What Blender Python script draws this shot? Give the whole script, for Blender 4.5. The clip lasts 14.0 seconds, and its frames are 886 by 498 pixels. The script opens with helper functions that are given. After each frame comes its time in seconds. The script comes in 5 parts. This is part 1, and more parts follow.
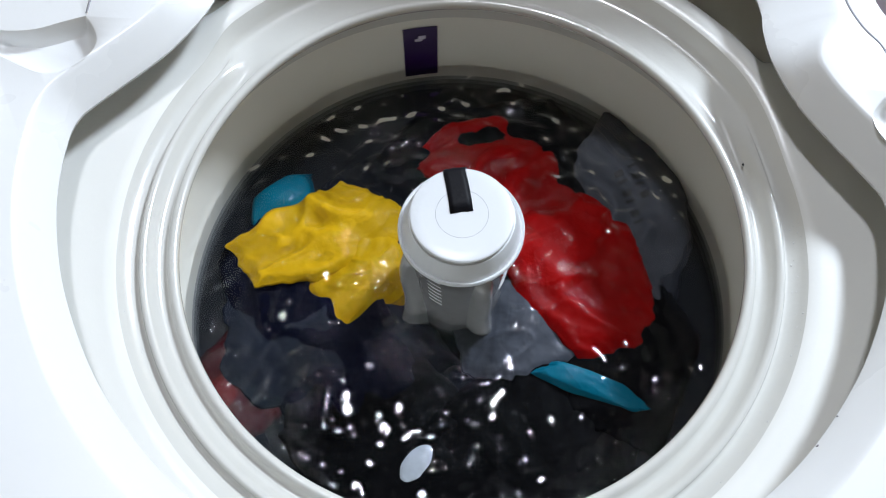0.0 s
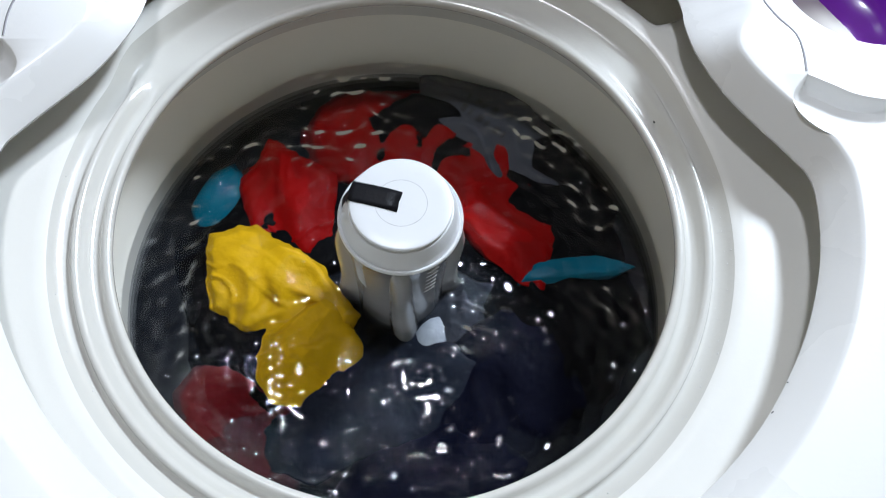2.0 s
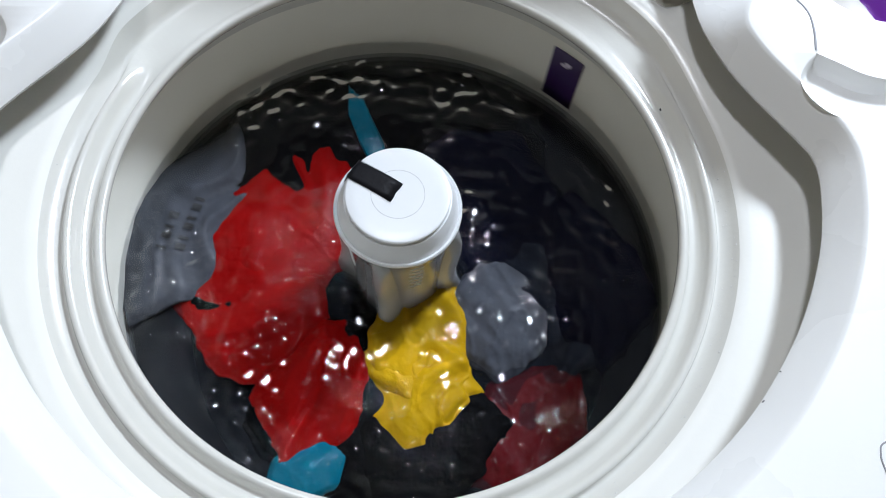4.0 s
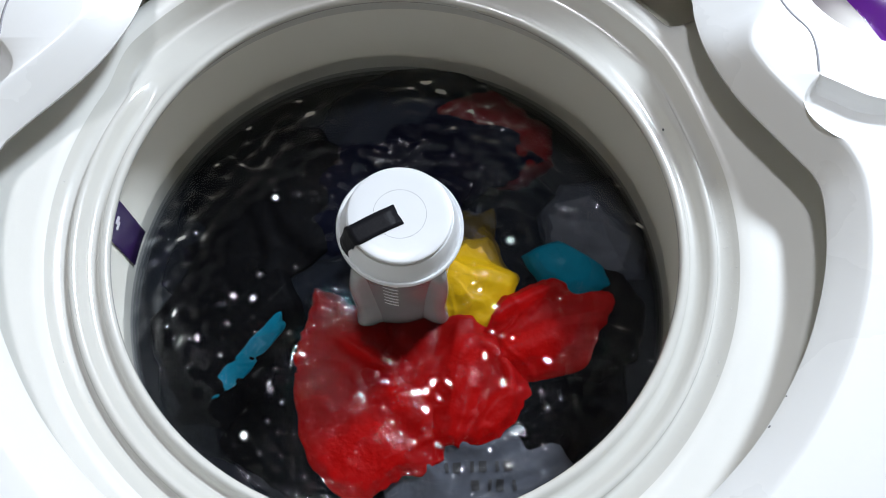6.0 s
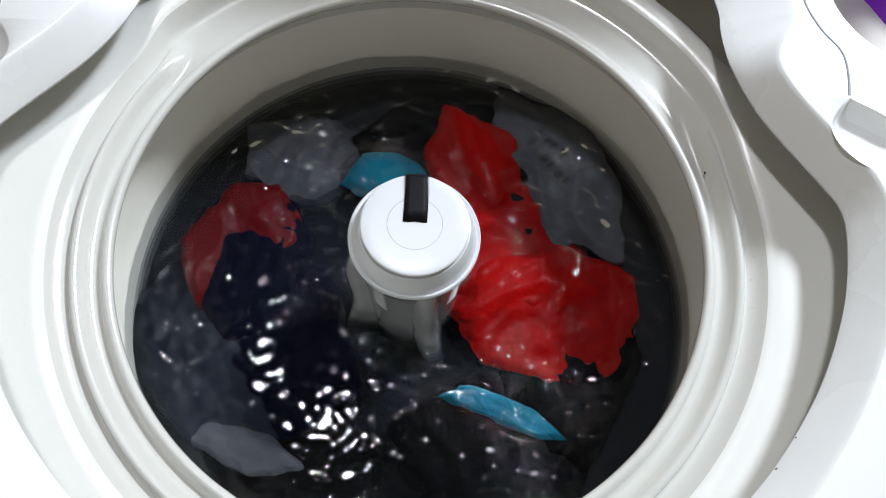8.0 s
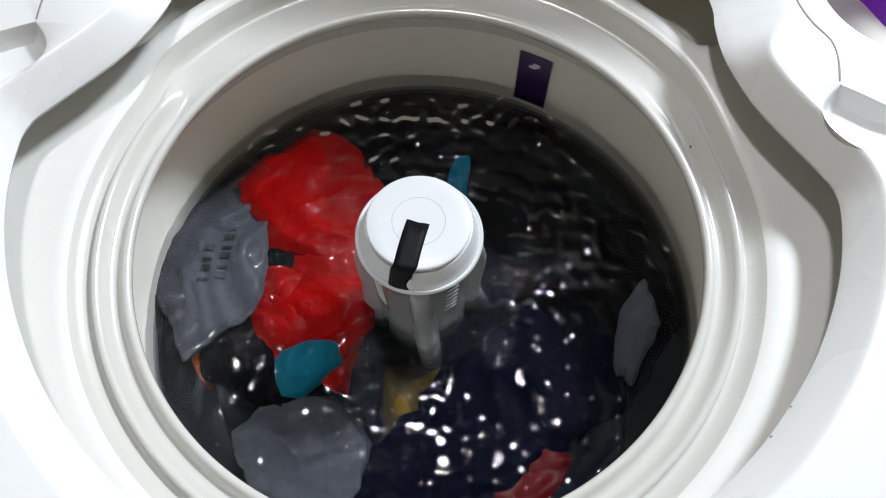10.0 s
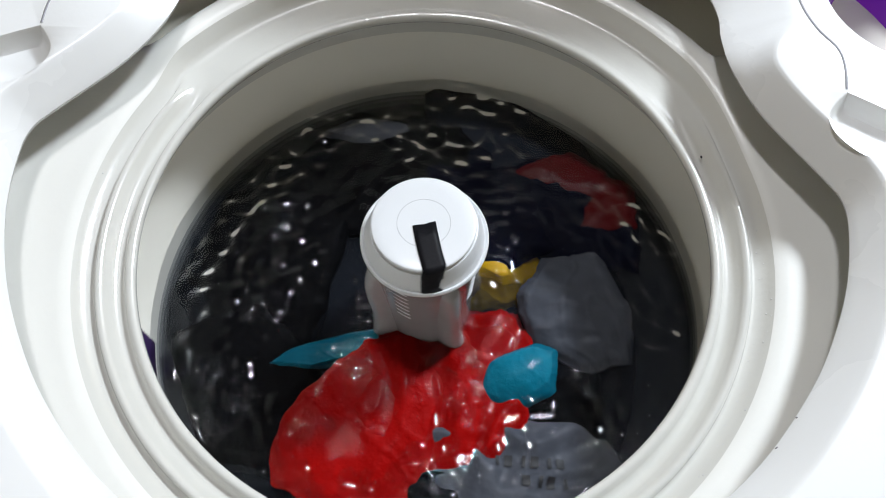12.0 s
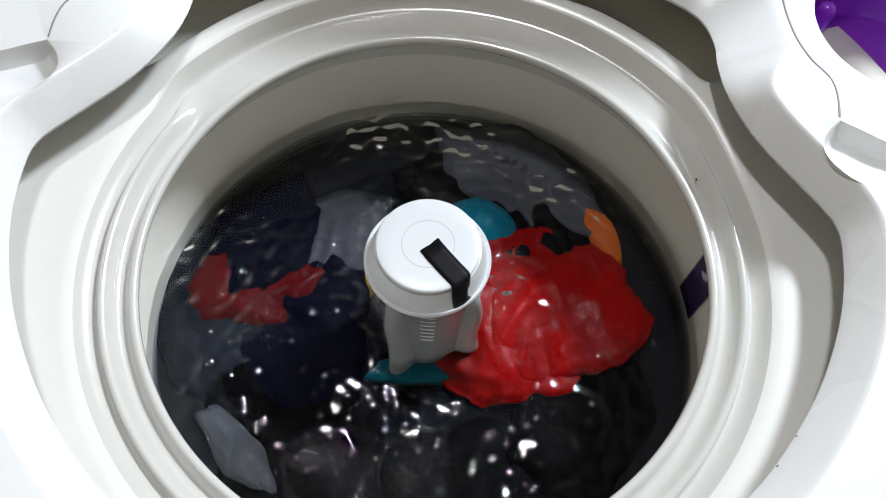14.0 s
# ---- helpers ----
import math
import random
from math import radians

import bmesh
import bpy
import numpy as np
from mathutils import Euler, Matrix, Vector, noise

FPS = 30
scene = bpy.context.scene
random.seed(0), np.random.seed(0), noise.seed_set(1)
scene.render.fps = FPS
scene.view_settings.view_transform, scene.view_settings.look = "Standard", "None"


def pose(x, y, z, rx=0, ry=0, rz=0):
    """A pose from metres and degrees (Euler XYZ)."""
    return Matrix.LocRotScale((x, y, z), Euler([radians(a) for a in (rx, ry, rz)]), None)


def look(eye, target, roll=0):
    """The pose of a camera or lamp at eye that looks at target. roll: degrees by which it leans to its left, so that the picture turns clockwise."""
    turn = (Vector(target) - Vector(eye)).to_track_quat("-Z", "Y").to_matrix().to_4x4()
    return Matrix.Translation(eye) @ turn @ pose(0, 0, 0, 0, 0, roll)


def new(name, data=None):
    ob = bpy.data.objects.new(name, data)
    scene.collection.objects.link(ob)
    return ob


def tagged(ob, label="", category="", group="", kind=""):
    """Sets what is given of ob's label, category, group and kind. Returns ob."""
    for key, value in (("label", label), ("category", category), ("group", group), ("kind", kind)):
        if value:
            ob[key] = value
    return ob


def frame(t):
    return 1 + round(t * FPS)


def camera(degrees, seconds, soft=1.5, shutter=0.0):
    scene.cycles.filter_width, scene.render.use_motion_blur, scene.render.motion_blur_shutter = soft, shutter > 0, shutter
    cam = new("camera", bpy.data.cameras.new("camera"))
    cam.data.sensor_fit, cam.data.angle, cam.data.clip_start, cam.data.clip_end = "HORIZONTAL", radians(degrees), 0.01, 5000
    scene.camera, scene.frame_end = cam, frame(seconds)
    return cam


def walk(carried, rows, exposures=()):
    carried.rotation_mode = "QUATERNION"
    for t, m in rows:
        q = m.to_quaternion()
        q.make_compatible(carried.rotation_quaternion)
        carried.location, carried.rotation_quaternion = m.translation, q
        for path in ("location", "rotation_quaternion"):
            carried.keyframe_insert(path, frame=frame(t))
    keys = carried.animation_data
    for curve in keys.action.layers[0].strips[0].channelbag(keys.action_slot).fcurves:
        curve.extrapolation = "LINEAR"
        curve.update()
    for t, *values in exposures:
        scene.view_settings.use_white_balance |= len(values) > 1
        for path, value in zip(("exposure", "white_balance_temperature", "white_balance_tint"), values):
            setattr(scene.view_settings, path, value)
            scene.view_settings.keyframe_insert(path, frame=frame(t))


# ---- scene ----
# ---- camera ----
cam = camera(62.0, 14.0, soft=1.0, shutter=0.15)
walk(cam, [
    (0.0, pose(0.0134, -0.2468, 1.4361, 23.97, -0.10, 6.58)),
    (0.5, pose(0.0325, -0.2301, 1.4433, 24.88, 1.44, 10.24)),
    (1.0, pose(-0.0032, -0.2701, 1.4265, 27.76, -1.19, 6.28)),
    (1.5, pose(0.0021, -0.2501, 1.4279, 26.48, -2.56, 6.30)),
    (2.0, pose(-0.0060, -0.2542, 1.4334, 25.09, -3.57, 0.24)),
    (2.5, pose(0.0048, -0.2378, 1.4384, 21.34, -3.65, 1.04)),
    (3.0, pose(0.0175, -0.2431, 1.4317, 22.08, -2.51, 1.76)),
    (5.5, pose(-0.0053, -0.2366, 1.4356, 22.42, -3.85, 1.55)),
    (6.0, pose(0.0071, -0.2252, 1.4417, 22.16, -2.52, 1.27)),
    (6.5, pose(0.0104, -0.2202, 1.4385, 22.00, -3.07, 4.20)),
    (7.0, pose(0.0110, -0.2646, 1.4489, 24.26, -4.05, 4.93)),
    (7.5, pose(0.0183, -0.2412, 1.4240, 24.58, -2.74, 5.06)),
    (8.0, pose(0.0143, -0.2062, 1.4261, 21.65, -2.82, 4.47)),
    (8.5, pose(0.0196, -0.2294, 1.4227, 23.38, -2.63, 6.32)),
    (11.0, pose(0.0446, -0.2555, 1.4387, 25.36, 0.26, 4.65)),
    (11.5, pose(0.0269, -0.2301, 1.4429, 22.76, -0.97, 4.85)),
    (12.0, pose(0.0435, -0.2560, 1.4225, 26.24, -0.09, 5.98)),
    (12.5, pose(0.0327, -0.2490, 1.4299, 24.71, -0.91, 5.58)),
    (13.0, pose(0.0377, -0.2513, 1.4293, 26.07, -0.68, 5.74)),
    (13.5, pose(0.0115, -0.2507, 1.4315, 26.14, -2.73, 5.06)),
    (14.0, pose(0.0231, -0.2604, 1.4282, 27.61, -2.02, 5.73)),
], exposures=[(0.0, 0.0, 6050, 13), (6.0, 0.0, 6150, 13), (8.5, 0.0, 6350, 13), (14.0, 0.0, 6400, 13)])

# ---- light: one round ceiling lamp behind and beside the machine, plus an added glint lamp, in a closed room ----
world = bpy.data.worlds.new("room_air")
scene.world = world
world.use_nodes = True
world.node_tree.nodes["Background"].inputs[0].default_value = (0.5, 0.52, 0.55, 1)
world.node_tree.nodes["Background"].inputs[1].default_value = 0.05
LAMP_AT = (1.12, 1.24, 2.62)
lamp_data = bpy.data.lights.new("ceiling_lamp_light", "AREA")
lamp_data.shape, lamp_data.size, lamp_data.energy = "DISK", 0.40, 77.0
lamp_data.color = (0.845, 0.935, 1.0)
lamp = new("ceiling_lamp_light", lamp_data)
lamp.matrix_world = look(LAMP_AT, (0, 0, 0.93))
# Unseen extra lamp, added to make glints on the water.
GLINT_LAMP_AT = (-0.10, 0.32, 2.62)
glint_data = bpy.data.lights.new("added_glint_lamp", "AREA")
glint_data.shape, glint_data.size, glint_data.energy = "DISK", 0.17, 11.0
glint_data.color = (0.96, 0.98, 1.0)
second = new("added_glint_lamp", glint_data)
second.matrix_world = look(GLINT_LAMP_AT, (0, 0, 0.93))

LIP = 0.93          # height of the tub's lip over the floor
WATER = LIP - 0.128
DECK = LIP + 0.05   # lower edge of the deck's opening
TOP = DECK + 0.024  # deck surface


# ---- materials ----
def material(name, colour, rough=0.4, metal=0.0, vary=0.06, scale=30.0, bump=0.0, bump_scale=200.0, coat=0.0, specular=0.5):
    m = bpy.data.materials.new(name)
    m.use_nodes = True
    nt = m.node_tree
    b = nt.nodes["Principled BSDF"]
    b.inputs["Metallic"].default_value = metal
    b.inputs["Specular IOR Level"].default_value = specular
    b.inputs["Coat Weight"].default_value = coat
    b.inputs["Coat Roughness"].default_value = 0.06
    tc = nt.nodes.new("ShaderNodeTexCoord")
    big = nt.nodes.new("ShaderNodeTexNoise")
    big.inputs["Scale"].default_value, big.inputs["Detail"].default_value = scale, 5
    nt.links.new(tc.outputs["Object"], big.inputs["Vector"])
    mix = nt.nodes.new("ShaderNodeMix")
    mix.data_type = "RGBA"
    mix.inputs[6].default_value = (*[c * (1 - vary) for c in colour], 1)
    mix.inputs[7].default_value = (*[min(1, c * (1 + vary)) for c in colour], 1)
    nt.links.new(big.outputs["Fac"], mix.inputs[0])
    nt.links.new(mix.outputs[2], b.inputs["Base Color"])
    ramp = nt.nodes.new("ShaderNodeMapRange")
    ramp.inputs[3].default_value, ramp.inputs[4].default_value = rough * 0.75, rough * 1.25
    nt.links.new(big.outputs["Fac"], ramp.inputs[0])
    nt.links.new(ramp.outputs[0], b.inputs["Roughness"])
    if bump:
        fine = nt.nodes.new("ShaderNodeTexNoise")
        fine.inputs["Scale"].default_value, fine.inputs["Detail"].default_value = bump_scale, 4
        nt.links.new(tc.outputs["Object"], fine.inputs["Vector"])
        bp = nt.nodes.new("ShaderNodeBump")
        bp.inputs["Strength"].default_value, bp.inputs["Distance"].default_value = bump, 0.002
        nt.links.new(fine.outputs["Fac"], bp.inputs["Height"])
        nt.links.new(bp.outputs["Normal"], b.inputs["Normal"])
        nt.links.new(bp.outputs["Normal"], b.inputs["Coat Normal"])
    return m


def cloth_material(name, colour, rough=0.5, coat=0.10, specular=0.08):
    return material(name, colour, rough, vary=0.25, scale=60, bump=0.5, bump_scale=150, coat=coat, specular=specular)


def water_material():
    m = bpy.data.materials.new("murky_water")
    m.use_nodes = True
    nt = m.node_tree
    nt.nodes.clear()
    out = nt.nodes.new("ShaderNodeOutputMaterial")
    clear = nt.nodes.new("ShaderNodeBsdfTransparent")
    clear.inputs[0].default_value = (0.93, 0.94, 0.95, 1)
    murk = nt.nodes.new("ShaderNodeBsdfDiffuse")
    murk.inputs[0].default_value = (0.010, 0.011, 0.014, 1)
    body = nt.nodes.new("ShaderNodeMixShader")
    body.inputs[0].default_value = 0.02
    gloss = nt.nodes.new("ShaderNodeBsdfGlossy")
    gloss.inputs["Roughness"].default_value = 0.03
    gloss.inputs["Color"].default_value = (0.95, 0.95, 0.95, 1)
    fres = nt.nodes.new("ShaderNodeFresnel")
    fres.inputs[0].default_value = 1.33
    mix = nt.nodes.new("ShaderNodeMixShader")
    nt.links.new(clear.outputs[0], body.inputs[1])
    nt.links.new(murk.outputs[0], body.inputs[2])
    nt.links.new(fres.outputs[0], mix.inputs[0])
    nt.links.new(body.outputs[0], mix.inputs[1])
    nt.links.new(gloss.outputs[0], mix.inputs[2])
    nt.links.new(mix.outputs[0], out.inputs[0])
    return m


def glow(name, colour, strength):
    m = bpy.data.materials.new(name)
    m.use_nodes = True
    b = m.node_tree.nodes["Principled BSDF"]
    b.inputs["Base Color"].default_value = (0.8, 0.8, 0.8, 1)
    b.inputs["Emission Color"].default_value = (*colour, 1)
    b.inputs["Emission Strength"].default_value = strength
    return m


WHITE = material("white_enamel", (0.80, 0.80, 0.79), 0.28, vary=0.02, scale=8, bump=0.03, bump_scale=300)
TUB_WHITE = material("white_tub_plastic", (0.78, 0.77, 0.725), 0.24, vary=0.035, scale=14, bump=0.04, bump_scale=260)
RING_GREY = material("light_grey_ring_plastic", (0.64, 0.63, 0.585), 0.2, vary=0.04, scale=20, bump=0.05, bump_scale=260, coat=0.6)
BASKET_WHITE = material("basket_plastic", (0.77, 0.745, 0.665), 0.38, vary=0.05, scale=10, bump=0.05, bump_scale=220)
CAP_WHITE = material("agitator_white", (0.70, 0.715, 0.73), 0.32, vary=0.02, scale=40, bump=0.04, bump_scale=400)
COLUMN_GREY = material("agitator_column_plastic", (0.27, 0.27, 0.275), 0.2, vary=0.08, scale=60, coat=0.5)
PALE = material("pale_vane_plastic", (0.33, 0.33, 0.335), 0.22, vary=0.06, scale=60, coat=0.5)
GROOVE = material("dark_groove", (0.22, 0.22, 0.23), 0.6)
SEAM = material("seam_shadow_line", (0.30, 0.30, 0.32), 0.6)
TAPE = material("black_vinyl_tape", (0.006, 0.006, 0.008), 0.5, vary=0.3, scale=120, bump=0.2, bump_scale=260, specular=0.12)
PURPLE = material("purple_plastic", (0.23, 0.030, 0.45), 0.25, vary=0.08, scale=30, coat=0.4)
LABEL = material("dark_purple_vinyl", (0.026, 0.006, 0.07), 0.35, vary=0.1)
MARK = material("pale_print", (0.6, 0.55, 0.65), 0.5)
INK = material("black_print", (0.012, 0.012, 0.014), 0.6)
WALL_PAINT = material("wall_paint", (0.42, 0.345, 0.21), 0.8, vary=0.04, scale=3)
FLOOR_TILE = material("floor_stone", (0.46, 0.43, 0.38), 0.5, vary=0.12, scale=6)
CEILING_PAINT = material("ceiling_paint", (0.06, 0.055, 0.045), 0.85, vary=0.03, scale=3)
INNER = material("cabinet_inside", (0.80, 0.77, 0.66), 0.5, vary=0.08, scale=12)
RED = cloth_material("wet_red_cotton", (0.27, 0.0015, 0.0012), specular=0.05)
MAROON = cloth_material("wet_dark_red_cotton", (0.085, 0.002, 0.004))
YELLOW = cloth_material("wet_yellow_cotton", (0.54, 0.315, 0.002))
GREY = cloth_material("wet_grey_cotton", (0.070, 0.075, 0.090))
TEAL = cloth_material("wet_teal_cotton", (0.002, 0.13, 0.20))
ORANGE = cloth_material("wet_orange_cotton", (0.55, 0.11, 0.01))
NAVY = cloth_material("wet_navy_cotton", (0.014, 0.017, 0.026), coat=0.0, specular=0.02)
BLUE = cloth_material("wet_dark_blue_cotton", (0.003, 0.0035, 0.010), coat=0.0, specular=0.02)
BLACK = cloth_material("wet_black_cotton", (0.003, 0.003, 0.0035), coat=0.0, specular=0.02)
PALE_CLOTH = cloth_material("wet_pale_grey_cotton", (0.45, 0.48, 0.52))
SURFACE = water_material()
# Drops get a white base colour in place of bright glints.
DROPS = material("whitened_drops", (0.95, 0.95, 0.95), 0.05, vary=0.0)
DROPS.node_tree.nodes["Principled BSDF"].inputs["Transmission Weight"].default_value = 0.35
DROPS.node_tree.nodes["Principled BSDF"].inputs["IOR"].default_value = 1.33


# Tinted sheet material: imitates haze and light lost in deeper water.
def murk_material():
    m = bpy.data.materials.new("murk")
    m.use_nodes = True
    nt = m.node_tree
    nt.nodes.clear()
    out = nt.nodes.new("ShaderNodeOutputMaterial")
    clear = nt.nodes.new("ShaderNodeBsdfTransparent")
    clear.inputs[0].default_value = (0.82, 0.83, 0.85, 1)
    haze = nt.nodes.new("ShaderNodeBsdfDiffuse")
    haze.inputs[0].default_value = (0.040, 0.045, 0.056, 1)
    mix = nt.nodes.new("ShaderNodeMixShader")
    mix.inputs[0].default_value = 0.16
    nt.links.new(clear.outputs[0], mix.inputs[1])
    nt.links.new(haze.outputs[0], mix.inputs[2])
    nt.links.new(mix.outputs[0], out.inputs[0])
    return m


MURK = murk_material()


# ---- mesh helpers ----
def finish(name, bm, mat, parent=None, label="", smooth=True, sharp=0.0):
    me = bpy.data.meshes.new(name)
    bmesh.ops.recalc_face_normals(bm, faces=bm.faces)
    if sharp:
        for e in bm.edges:
            if len(e.link_faces) == 2 and e.calc_face_angle(0.0) > sharp:
                e.smooth = False
    bm.to_mesh(me)
    bm.free()
    me.materials.append(mat)
    if smooth:
        for p in me.polygons:
            p.use_smooth = True
    ob = new(name, me)
    ob.parent = parent
    if label:
        tagged(ob, label)
    return ob


part = finish


def smoothstep(a, b, x):
    s = max(0.0, min(1.0, (x - a) / (b - a)))
    return s * s * (3 - 2 * s)


def box(bm, x0, x1, y0, y1, z0, z1):
    made = bmesh.ops.create_cube(bm, size=1)["verts"]
    bmesh.ops.scale(bm, vec=(x1 - x0, y1 - y0, z1 - z0), verts=made)
    bmesh.ops.translate(bm, vec=((x0 + x1) / 2, (y0 + y1) / 2, (z0 + z1) / 2), verts=made)
    return made


def lathe(bm, profile, steps=128, shape=None, closed=False):
    """Turn (radius, height) pairs round the z axis; shape(k, angle, r, z) may alter each ring point."""
    rings = []
    for k, (r, z) in enumerate(profile):
        ring = []
        for i in range(steps):
            a = 2 * math.pi * i / steps
            rr, zz = shape(k, a, r, z) if shape else (r, z)
            ring.append(bm.verts.new((rr * math.cos(a), rr * math.sin(a), zz)))
        rings.append(ring)
    pairs = list(zip(rings, rings[1:])) + ([(rings[-1], rings[0])] if closed else [])
    for lo, hi in pairs:
        for i in range(steps):
            j = (i + 1) % steps
            bm.faces.new((lo[i], lo[j], hi[j], hi[i]))
    return rings


def strip(bm, path, width, z0, z1):
    """A flat bar of that width along a path in plan."""
    rows = []
    for i, (x, y) in enumerate(path):
        x0, y0 = path[max(0, i - 1)]
        x1, y1 = path[min(len(path) - 1, i + 1)]
        d = Vector((x1 - x0, y1 - y0)).normalized()
        nx, ny = -d.y * width / 2, d.x * width / 2
        rows.append([bm.verts.new(p) for p in ((x + nx, y + ny, z0), (x + nx, y + ny, z1), (x - nx, y - ny, z1), (x - nx, y - ny, z0))])
    for a, b in zip(rows, rows[1:]):
        for i in range(3):
            bm.faces.new((a[i], a[i + 1], b[i + 1], b[i]))


def curve_through(points, per=6):
    """Smooth line through plan points (Catmull-Rom)."""
    out = []
    for i in range(len(points) - 1):
        p0, p1, p2, p3 = (Vector(points[max(0, min(len(points) - 1, k))]) for k in (i - 1, i, i + 1, i + 2))
        for s in range(per):
            t = s / per
            out.append(0.5 * (2 * p1 + (p2 - p0) * t + (2 * p0 - 5 * p1 + 4 * p2 - p3) * t * t + (3 * p1 - p0 - 3 * p2 + p3) * t ** 3))
    out.append(Vector(points[-1]))
    return [(p.x, p.y) for p in out]


def offset_loop(loop, d):
    out = []
    for i in range(len(loop)):
        a, b = Vector(loop[i - 1]), Vector(loop[(i + 1) % len(loop)])
        t = (b - a).normalized()
        out.append((loop[i][0] + t.y * d, loop[i][1] - t.x * d))
    return out


# ---- room ----
def room():
    x0, x1, y0, y1, h = -1.7, 1.9, -1.9, 1.6, 2.7
    for name, b in (("floor", (x0, x1, y0, y1, -0.1, 0)), ("ceiling", (x0, x1, y0, y1, h, h + 0.1)),
                    ("wall_north", (x0, x1, y1, y1 + 0.1, 0, h)), ("wall_south", (x0, x1, y0 - 0.1, y0, 0, h)),
                    ("wall_east", (x1, x1 + 0.1, y0, y1, 0, h)), ("wall_west", (x0 - 0.1, x0, y0, y1, 0, h))):
        bm = bmesh.new()
        box(bm, *b)
        mat = FLOOR_TILE if name == "floor" else CEILING_PAINT if name == "ceiling" else WALL_PAINT
        tagged(finish(name, bm, mat, smooth=False), "plain painted surface of the laundry room", name.split("_")[0], kind="structure")
    # The housing at the glint lamp is added along with it, out of view.
    for at in (LAMP_AT, GLINT_LAMP_AT):
        bm = bmesh.new()
        lathe(bm, [(0.0001, 2.70), (0.21, 2.70), (0.21, 2.665), (0.195, 2.65), (0.18, 2.652), (0.18, 2.69)], 48)
        bmesh.ops.translate(bm, vec=(at[0], at[1], 0), verts=bm.verts)
        tagged(finish("ceiling_lamp", bm, WHITE), "round white ceiling lamp housing", "lamp", group="ceiling lamps")


# ---- washing machine ----
machine = tagged(new("washing_machine"), "white top-loading washing machine with its lid open, full of water", "washing machine")

HALF_OPENING = [(0, -0.266), (0.07, -0.256), (0.130, -0.228), (0.168, -0.205), (0.201, -0.177), (0.229, -0.146),
                (0.257, -0.104), (0.275, -0.065), (0.286, -0.029), (0.2910, 0.008), (0.2890, 0.028), (0.279, 0.044),
                (0.241, 0.094), (0.2215, 0.135), (0.2150, 0.165), (0.2140, 0.188), (0.206, 0.212), (0.188, 0.229),
                (0.160, 0.241), (0.10, 0.255), (0, 0.264)]
SHIFT = 0.003
HALF_X, FRONT_Y, BACK_Y = 0.45, -0.40, 0.40


def opening_loop():
    right = curve_through(HALF_OPENING, 6)
    left = [(-x, y) for x, y in reversed(right[1:-1])]
    return [(x + SHIFT, y) for x, y in right + left]


def fill_with_holes(bm, loops, z):
    edges = []
    rings = []
    for loop in loops:
        vs = [bm.verts.new((x, y, z)) for x, y in loop]
        rings.append(vs)
        for i in range(len(vs)):
            edges.append(bm.edges.new((vs[i - 1], vs[i])))
    bmesh.ops.triangle_fill(bm, use_beauty=True, use_dissolve=False, edges=edges)
    return rings


def drop(bm, ring, steps):
    """Carry a ring of vertices on through plan loops at other heights."""
    last = ring
    for loop, z in steps:
        now = [bm.verts.new((x, y, z)) for x, y in loop]
        for i in range(len(now)):
            j = (i + 1) % len(now)
            bm.faces.new((last[i], last[j], now[j], now[i]))
        last = now
    return last


CUP = (0.362, 0.206)
CUP_R = 0.072
SCOOP = [(0.2941, 0.1027), (0.2852, 0.0933), (0.2791, 0.0821), (0.28, 0.0699), (0.287, 0.0591), (0.2988, 0.0497), (0.3114, 0.0483), (0.3283, 0.053), (0.3489, 0.0614), (0.3677, 0.0708), (0.3677, 0.0821), (0.3489, 0.0821), (0.3283, 0.0858), (0.3095, 0.0952)]


